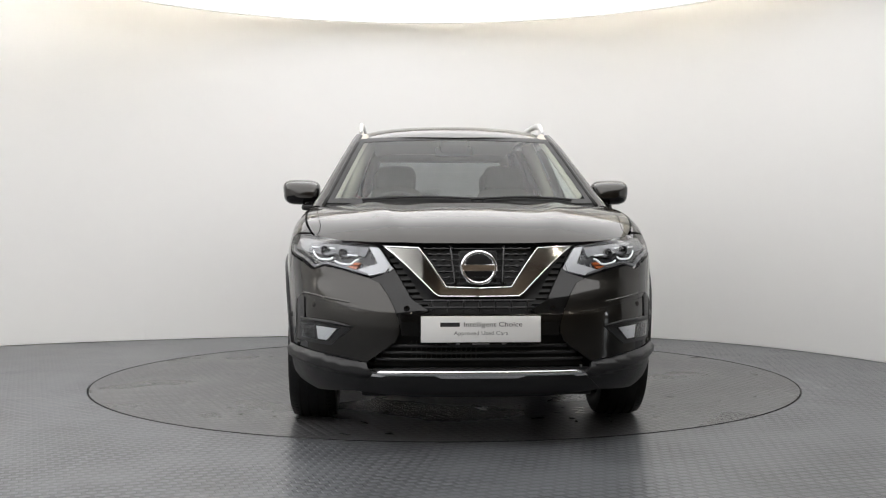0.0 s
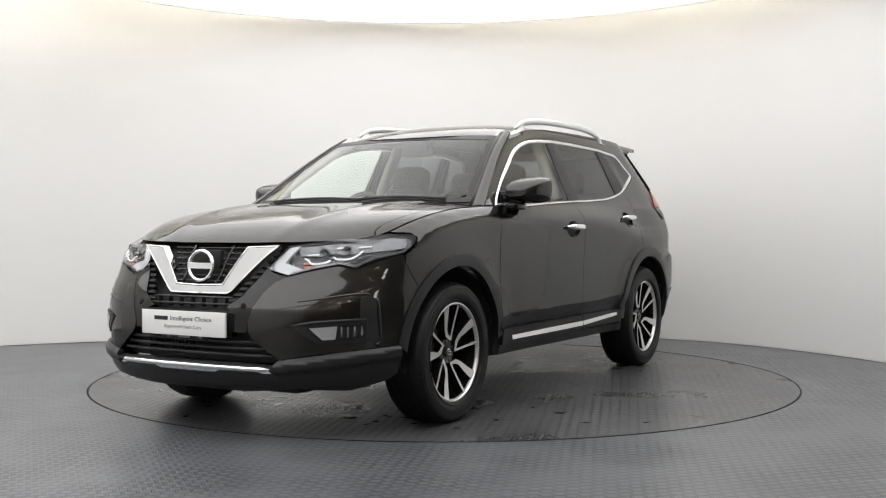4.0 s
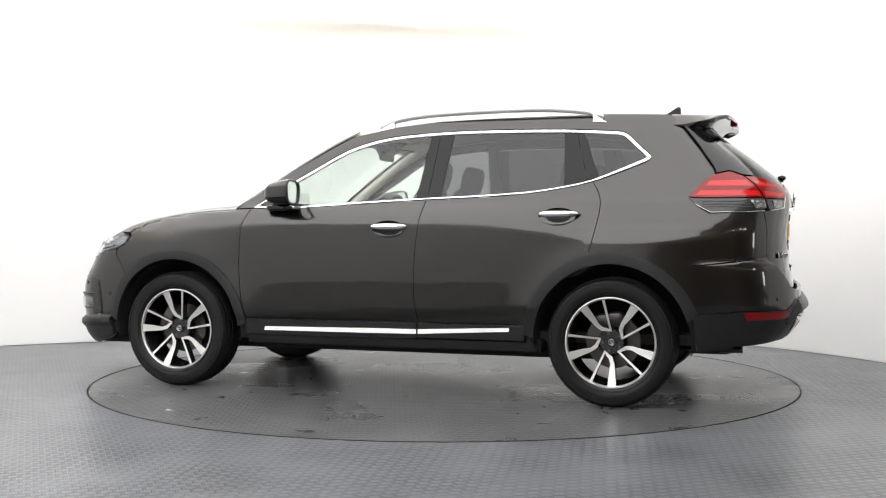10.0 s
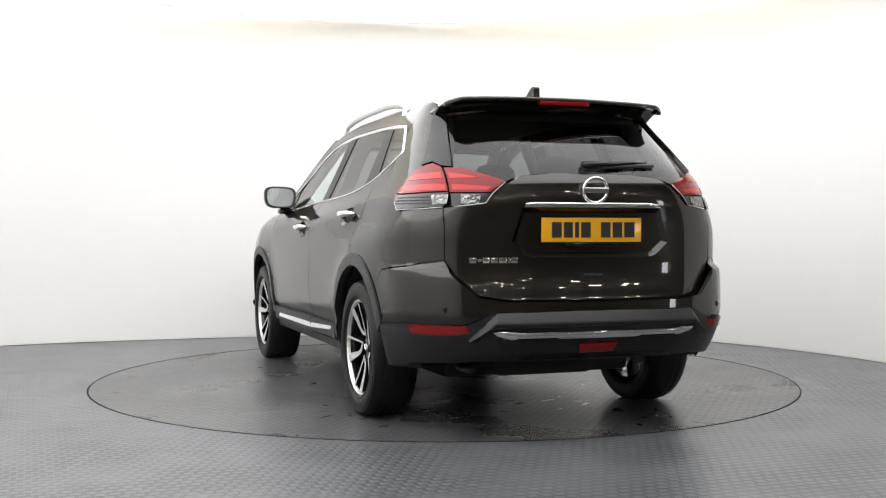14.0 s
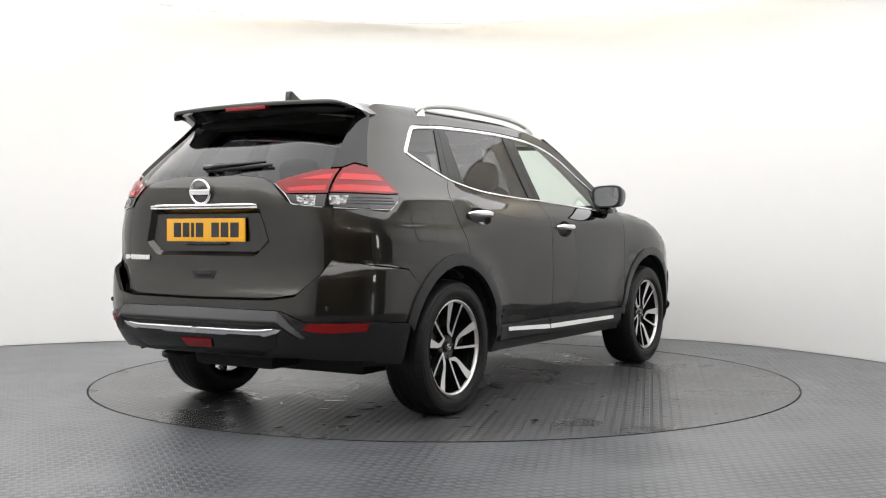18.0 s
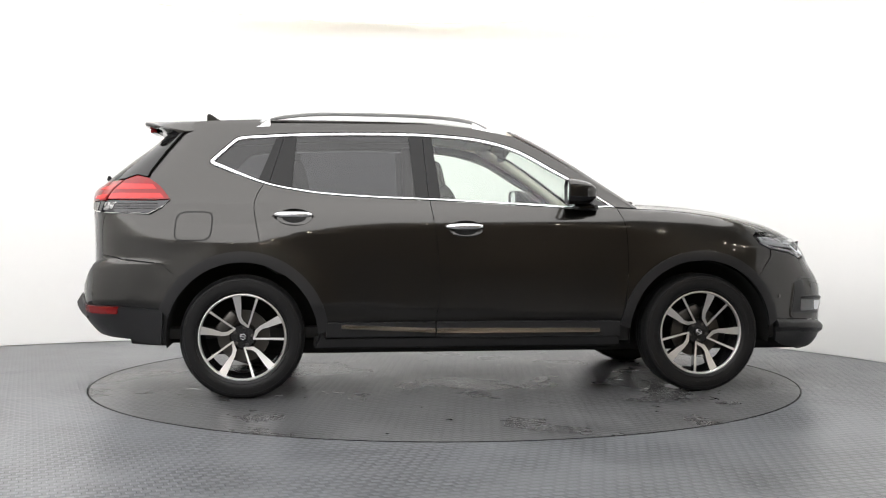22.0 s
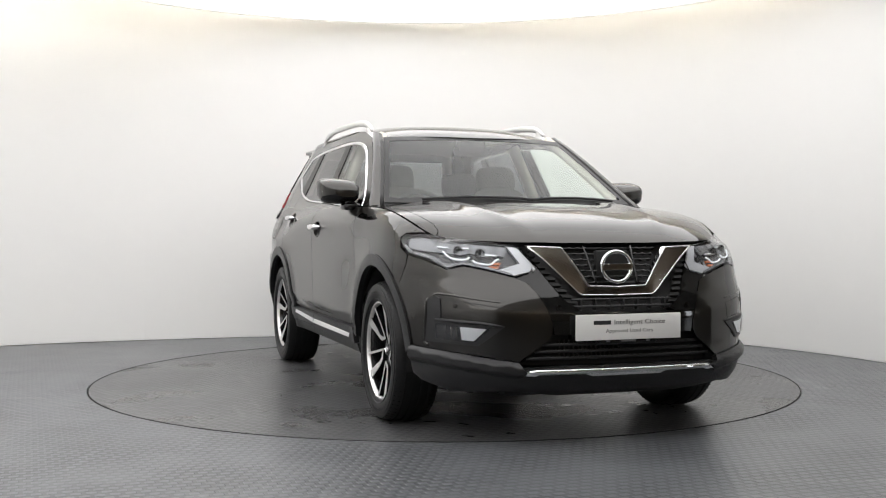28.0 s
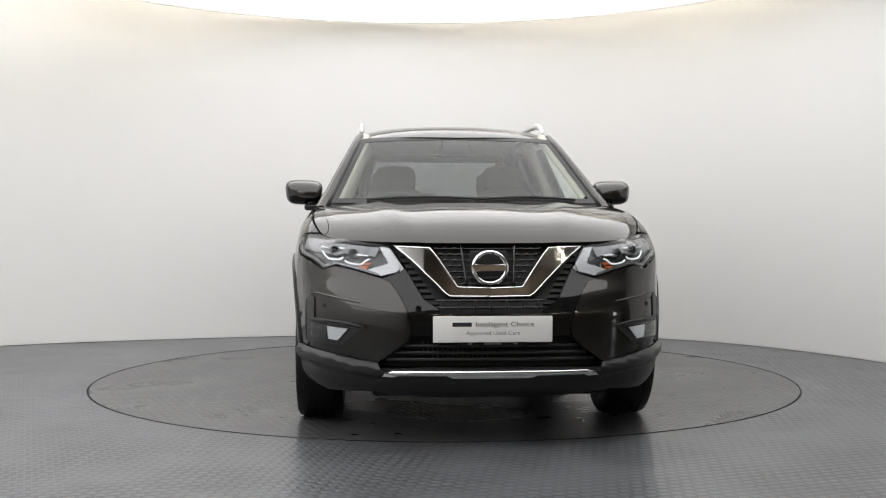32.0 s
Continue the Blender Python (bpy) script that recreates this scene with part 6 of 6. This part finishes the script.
    for i, s in ((0, -1), (len(ys) - 1, 1)):  # ends between the top and the quarter panel
        upper, lower = over[i * m:i * m + m], under[i * 6:i * 6 + 6]
        rim = upper + lower[1:] + [(-1.66, ys[i], 1.552)]
        inner = [(x, y - s * 0.03, z) for x, y, z in rim]
        k = len(rim)
        link("spoiler_end", rim + inner, [list(range(k)), list(range(k, 2 * k))[::-1]] + [[j, (j + 1) % k, k + (j + 1) % k, k + j] for j in range(k)], P, top, "olive spoiler end", smooth=False)
    box("brake_light", (-1.955, 0, 1.590), (0.04, 0.27, 0.020), M["red"], top, bevel=0.005, label="red high brake light")
    # fin aerial
    fin = [(-1.44, 0.0), (-1.64, 0.0), (-1.635, 0.090), (-1.618, 0.094), (-1.55, 0.050)]
    zf = float(ROOF_Z(-1.55)) - 0.008
    prism("aerial", [(x, zf + z) for x, z in fin], -0.022, 0.022, P, car, bevel=0.006, label="olive shark-fin aerial")
    # exhaust and underside
    tube("exhaust_pipe", [(-2.03, 0.52, 0.300), (-1.9, 0.52, 0.30), (-1.7, 0.45, 0.30)], 0.030, M["exhaust"], car, n=12, squash=0.7, label="dull steel exhaust pipe")


def build_wheel():
    """Tyre and alloy, outer face towards +y, centred on the hub."""
    w = new("wheel")
    tagged(w, "nineteen-inch black and machined alloy wheel")
    prof = [(-0.095, 0.245), (-0.113, 0.262), (-0.118, 0.30), (-0.112, 0.335), (-0.095, 0.3480), (-0.06, 0.3535), (0.0, 0.3548), (0.06, 0.3535), (0.095, 0.3480), (0.112, 0.335), (0.118, 0.30), (0.113, 0.262), (0.095, 0.245)]
    tyre = lathe("tyre", prof, M["rubber"], w, n=96, label="black road tyre")
    # raised black rings stand in for the shaded tread grooves
    for y in (-0.062, -0.022, 0.022, 0.062):
        lathe("tread_groove_shade", [(y - 0.005, 0.3535), (y + 0.005, 0.3535), (y + 0.0045, 0.3553), (y - 0.0045, 0.3553)], M["gap"], tyre, n=72, closed=True)
    verts, faces = [], []
    for k in range(72):  # raised black slivers stand in for the shaded shoulder sipes
        a = 2 * math.pi * k / 72
        for s in (-1, 1):
            n = len(verts)
            for da in (-0.004, 0.004):
                for y, r in ((s * 0.075, 0.3525), (s * 0.106, 0.338), (s * 0.110, 0.342), (s * 0.075, 0.3545)):
                    verts.append((r * math.cos(a + da), y, r * math.sin(a + da)))
            faces += [[n, n + 1, n + 2, n + 3], [n + 7, n + 6, n + 5, n + 4], [n + 3, n + 2, n + 6, n + 7], [n + 2, n + 1, n + 5, n + 6]]
    tagged(link("shoulder_sipe_shade", verts, faces, M["gap"], tyre, smooth=False), kind="stuff")
    for a0, span, y0, r0, h in ((20, 58, 0.1165, 0.292, 0.013), (110, 40, 0.1165, 0.290, 0.009), (200, 58, 0.1165, 0.292, 0.013), (292, 44, 0.1165, 0.290, 0.009)):
        verts, faces = [], []
        k = int(span / 4)
        for j in range(k):  # raised marks on the sidewall, too small to read
            c = a0 + 4 * j
            n = len(verts)
            for da, dr in ((-1.5, 0), (1.5, 0), (1.5, h), (-1.5, h)):
                for y in (y0 - 0.004, y0 + 0.0022):
                    t = radians(c + da * (0.6 + 0.4 * ((j * 7) % 3) / 2))
                    verts.append(((r0 + dr) * math.cos(t), y, (r0 + dr) * math.sin(t)))
            faces += [[n + 1, n + 3, n + 5, n + 7], [n, n + 2, n + 3, n + 1], [n + 2, n + 4, n + 5, n + 3], [n + 4, n + 6, n + 7, n + 5], [n + 6, n, n + 1, n + 7]]
        tagged(link("sidewall_mark", verts, faces, M["rubber"], tyre, smooth=False), kind="stuff")
    for r0 in (0.262, 0.322):
        lathe("sidewall_rib", [(0.112, r0), (0.1178 if r0 < 0.3 else 0.1165, r0 + 0.002), (0.112, r0 + 0.004)], M["rubber"], tyre, n=96, closed=True)
    lathe("rim_lip", [(0.085, 0.236), (0.098, 0.2375), (0.104, 0.243), (0.103, 0.2495), (0.095, 0.251), (0.085, 0.248)], M["alloy"], w, n=96, closed=True, label="machined rim edge")
    lathe("rim_barrel", [(0.09, 0.240), (0.05, 0.232), (-0.09, 0.226), (-0.10, 0.240)], M["alloy_black"], w, n=72, label="black rim barrel")
    lathe("brake_disc", [(-0.02, 0.05), (-0.02, 0.150), (0.0, 0.150), (0.0, 0.05)], M["disc_brake"], w, n=48, label="steel brake disc")
    rounded("caliper", (0.105, 0.0, 0.06), (0.075, 0.075, 0.15), M["disc_brake"], w, n=8, turn=pose(0, 0, 0, 0, -30, 0))
    lathe("hub", [(0.050, 0.001), (0.052, 0.066), (0.030, 0.078), (0.0, 0.080)], M["alloy_black"], w, n=40, label="black hub")
    lathe("cap", [(0.061, 0.001), (0.061, 0.024), (0.050, 0.028)], M["alloy_black"], w, n=32)
    ring_badge("cap_badge", 0.016, M["chrome"], w, Matrix.Translation((0, 0.0605, 0)) @ Matrix.Rotation(radians(-90), 4, "X"))
    for k in range(5):
        a = radians(72 * k + 90)
        bm = bmesh.new()
        bmesh.ops.create_cone(bm, cap_ends=True, segments=8, radius1=0.010, radius2=0.009, depth=0.02)
        bmesh.ops.transform(bm, matrix=Matrix.Translation((0.052 * math.cos(a), 0.045, 0.052 * math.sin(a))) @ Matrix.Rotation(radians(-90), 4, "X"), verts=bm.verts)
        from_bm("wheel_nut", bm, M["disc_brake"], w)
    # five pairs, a broad kinked spoke and a slim one meeting at the hub; points as (clockwise degrees seen from outside, radius)
    at = lambda p, turn, y: (-p[1] * math.sin(radians(p[0] + turn)), y, p[1] * math.cos(radians(p[0] + turn)))

    def spoke(shape, turn, name):
        for lay, mat, back, lift, shrink in ((name, M["alloy_black"], 0.05, 0.0, 0.0), ("machined_face", M["alloy"], 0.003, 0.0022, 0.06)):
            bm = bmesh.new()
            rows = []
            for a, b in shape:
                r = (a[1] + b[1]) / 2
                y = 0.058 + 0.038 * (r / 0.24) ** 1.5 + lift
                mid = ((a[0] + b[0]) / 2, r)
                a2, b2 = [(mid[0] + (p[0] - mid[0]) * (1 - shrink), mid[1] + (p[1] - mid[1]) * (1 - shrink)) for p in (a, b)]
                rows.append([bm.verts.new(at(p, turn, yy)) for p, yy in ((a2, y), (b2, y), (b2, y - back), (a2, y - back))])
            for p, q in zip(rows, rows[1:]):
                for i in range(4):
                    bm.faces.new([p[i], p[(i + 1) % 4], q[(i + 1) % 4], q[i]])
            bm.faces.new(rows[0][::-1])
            bm.faces.new(rows[-1])
            if lay == name:
                sp = from_bm(lay, bm, mat, w)
            else:
                from_bm(lay, bm, mat, sp, "bright machined spoke face")

    broad = [((13, 0.0585), (16, 0.069)), ((-8, 0.068), (4, 0.080)), ((-21.6, 0.081), (-8, 0.092)), ((-25.6, 0.121), (-14.0, 0.118)), ((-24.4, 0.168), (-12.2, 0.168)), ((-24.3, 0.243), (-12.0, 0.243))]
    slim = [((12.5, 0.0585), (23, 0.060)), ((10.8, 0.090), (18.8, 0.088)), ((9.6, 0.15), (14.2, 0.15)), ((8.4, 0.243), (12.2, 0.243))]
    for k in range(5):
        spoke(broad, 72 * k, "spoke")
        spoke(slim, 72 * k, "slim_spoke")
    return w


def build_wheels(car):
    base = build_wheel()
    for name, x, s, phase in (("FL", AXLE, 1, 0), ("RL", -AXLE, 1, 52), ("FR", AXLE, -1, 34), ("RR", -AXLE, -1, 10.4)):
        m = Matrix.Translation((x, s * 0.782, HUB_Z)) @ (Matrix.Rotation(math.pi, 4, "Z") if s < 0 else Matrix.Identity(4)) @ Matrix.Rotation(radians(-phase), 4, "Y")
        wc = base if name == "FL" else copy_thing(base, m)
        wc.parent = car
        wc.matrix_basis = m
    # arch liners and underside
    for s in (1, -1):
        for cx in (ARCH_F, ARCH_R):
            verts, faces = [], []
            for i in range(25):
                a = radians(-8 + 196 * i / 24)
                for y, r in ((0.865, 0.430), (0.56, 0.435), (0.54, 0.05)):
                    verts.append((cx + r * math.cos(a), s * y, HUB_Z + r * math.sin(a)))
            for i in range(24):
                for k in range(2):
                    faces.append([i * 3 + k, i * 3 + k + 1, i * 3 + 4 + k, i * 3 + 3 + k])
            link("arch_liner", verts, faces, M["under"], car, label="black wheel-arch liner")


def build_under_and_cabin(car):
    box("floor_pan", (0.08, 0, 0.275), (3.5, 1.06, 0.12), M["under"], car, bevel=0.03, label="black underbody")
    for s in (1, -1):
        box("side_member", (-0.04, s * 0.62, 0.31), (1.82, 0.34, 0.08), M["under"], car, bevel=0.02)
    box("rear_undertray", (-2.0, 0, 0.40), (0.42, 1.1, 0.05), M["under"], car, bevel=0.02)
    box("front_undertray", (1.93, 0, 0.250), (0.46, 1.05, 0.07), M["under"], car, bevel=0.02)
    box("silencer", (-1.85, 0.1, 0.30), (0.24, 0.55, 0.10), M["under"], car, bevel=0.04)
    box("rear_header", (-1.70, 0, 1.545), (0.16, 1.0, 0.06), M["liner"], car, bevel=0.02)
    for s in (1, -1):
        box("boot_trim", (-1.88, s * 0.58, 1.03), (0.30, 0.16, 0.32), M["trim"], car, bevel=0.04)
        tube("rear_pillar_trim", [(-1.64, s * 0.50, 1.56), (-1.76, s * 0.55, 1.42), (-1.86, s * 0.59, 1.26)], 0.04, M["liner"], car, n=8)
        tube("centre_pillar_trim", [(-0.30, s * 0.53, 1.54), (-0.29, s * 0.60, 1.38), (-0.28, s * 0.69, 1.16)], 0.04, M["liner"], car, n=8, label="pale centre pillar trim")
    # cabin
    rounded("dashboard", (0.72, 0, 0.97), (0.55, 1.42, 0.30), M["trim"], car, e=0.45, label="black dashboard")
    box("cabin_floor", (-0.5, 0, 0.36), (2.6, 1.4, 0.06), M["trim"], car)
    box("boot_floor", (-1.85, 0, 0.72), (0.65, 1.1, 0.06), M["trim"], car)
    rounded("parcel_cover", (-1.78, 0, 1.10), (0.55, 1.15, 0.05), M["trim"], car, e=0.4)
    for s in (1, -1):
        rounded("door_card", (-0.2, s * 0.765, 0.88), (2.1, 0.10, 0.42), M["trim"], car, e=0.4)
    c = (0.42, -0.36, 1.03)
    tilt = Matrix.Rotation(radians(66), 3, "Y")
    pts = [Vector(c) + tilt @ Vector((0.185 * math.cos(a), 0.185 * math.sin(a), 0)) for a in np.linspace(0, 2 * math.pi, 32, endpoint=False)]
    st = tube("steering_wheel", pts, 0.016, M["trim"], car, n=8, closed=True, label="black steering wheel")
    rounded("steering_boss", c, (0.09, 0.16, 0.14), M["trim"], st, n=8)
    tube("steering_spoke", [Vector(c) + tilt @ Vector((0, -0.18, 0)), c, Vector(c) + tilt @ Vector((0, 0.18, 0))], 0.018, M["trim"], st, n=6)
    def seat(x, y, wide, back_h):
        se = new("seat")
        se.parent = car
        tagged(se, "dark cloth car seat with headrest")
        rounded("cushion", (x + 0.20, y, 0.62), (0.52, wide, 0.18), M["seat"], se, e=0.5)
        rounded("backrest", (x - 0.12, y, 0.93), (0.17, wide * 0.98, back_h), M["seat"], se, e=0.5, turn=pose(0, 0, 0, 0, -18, 0), taper=0.18)
        rounded("headrest", (x - 0.25, y, 1.30), (0.11, 0.27, 0.19), M["seat"], se, e=0.55, turn=pose(0, 0, 0, 0, -12, 0))
        for d in (-0.06, 0.06):
            tube("headrest_post", [(x - 0.225, y + d, 1.16), (x - 0.245, y + d, 1.26)], 0.007, M["satin"], se, n=6)
    seat(0.05, 0.36, 0.52, 0.66)
    seat(0.05, -0.36, 0.52, 0.66)
    seat(-0.80, 0.40, 0.48, 0.60)
    seat(-0.80, -0.40, 0.48, 0.60)
    rounded("centre_backrest", (-0.92, 0, 0.88), (0.16, 0.30, 0.50), M["seat"], car, e=0.5, turn=pose(0, 0, 0, 0, -18, 0))
    # mirror and sensor box at the head of the windscreen
    box("sensor_box", (0.285, 0, 1.50), (0.10, 0.17, 0.08), M["trim"], car, bevel=0.02, turn=pose(0, 0, 0, 0, 28, 0))
    rounded("cabin_mirror", (0.29, 0, 1.455), (0.03, 0.24, 0.065), M["trim"], car, e=0.4, n=8, label="black inside mirror")
    for s in (1, -1):
        rounded("sun_visor", (0.17, s * 0.32, 1.545), (0.17, 0.36, 0.02), M["liner"], car, e=0.4, n=8, turn=pose(0, 0, 0, 0, 12, 0))
    # front wipers lie along the scuttle
    for y0, y1 in ((-0.55, 0.12), (0.05, 0.62)):
        q = [WINDSCREEN(np.array([[y, 1.128 + 0.014 * math.sin((y - y0) / (y1 - y0) * 3.1)]]))[0] for y in np.linspace(y0, y1, 10)]
        tube("front_wiper", [(p[0] + 0.012, p[1], p[2] + 0.006) for p in q], 0.008, M["cladding"], car, n=6, label="black windscreen wiper")


turntable = build_turntable()
car = empty("car", "dark olive metallic five-door SUV with chrome trim, on the turntable", "car")
doors = build_skin(car)
build_flank(car, doors)
build_front(car)
build_rear(car)
build_wheels(car)
build_under_and_cabin(car)


# ------------------------------------------------------------------ what moves
TURN = [(0.0, -87.22), (0.5, -87.30), (1.0, -88.56), (1.5, -91.35), (2.0, -95.74), (2.5, -101.5), (3.0, -107.85), (4.0, -120.7), (5.0, -133.5), (6.0, -146.4),
        (7.0, -159.35), (8.0, -172.25), (9.0, -185.15), (10.0, -198.2), (11.0, -211.2), (12.0, -224.2), (13.0, -237.15), (14.0, -250.15), (15.0, -263.1), (16.0, -276.0),
        (17.0, -288.92), (18.0, -301.8), (19.0, -314.6), (20.0, -327.5), (21.0, -340.65), (22.0, -353.6), (23.0, -366.5), (24.0, -379.45), (25.0, -392.5), (26.0, -405.5),
        (27.0, -418.35), (28.0, -431.19), (28.5, -437.06), (29.0, -441.57), (29.5, -444.47), (30.0, -445.78), (30.5, -445.99), (31.0, -445.99), (32.0, -445.99)]


def motions():
    """The table turns once; the car stands on it a little off the centre."""
    walk(turntable, [(t, pose(0, 0, 0, 0, 0, a)) for t, a in TURN])
    walk(car, [(t, pose(0, 0, 0, 0, 0, a) @ Matrix.Translation((0.099, 0.0415, 0))) for t, a in TURN])


motions()
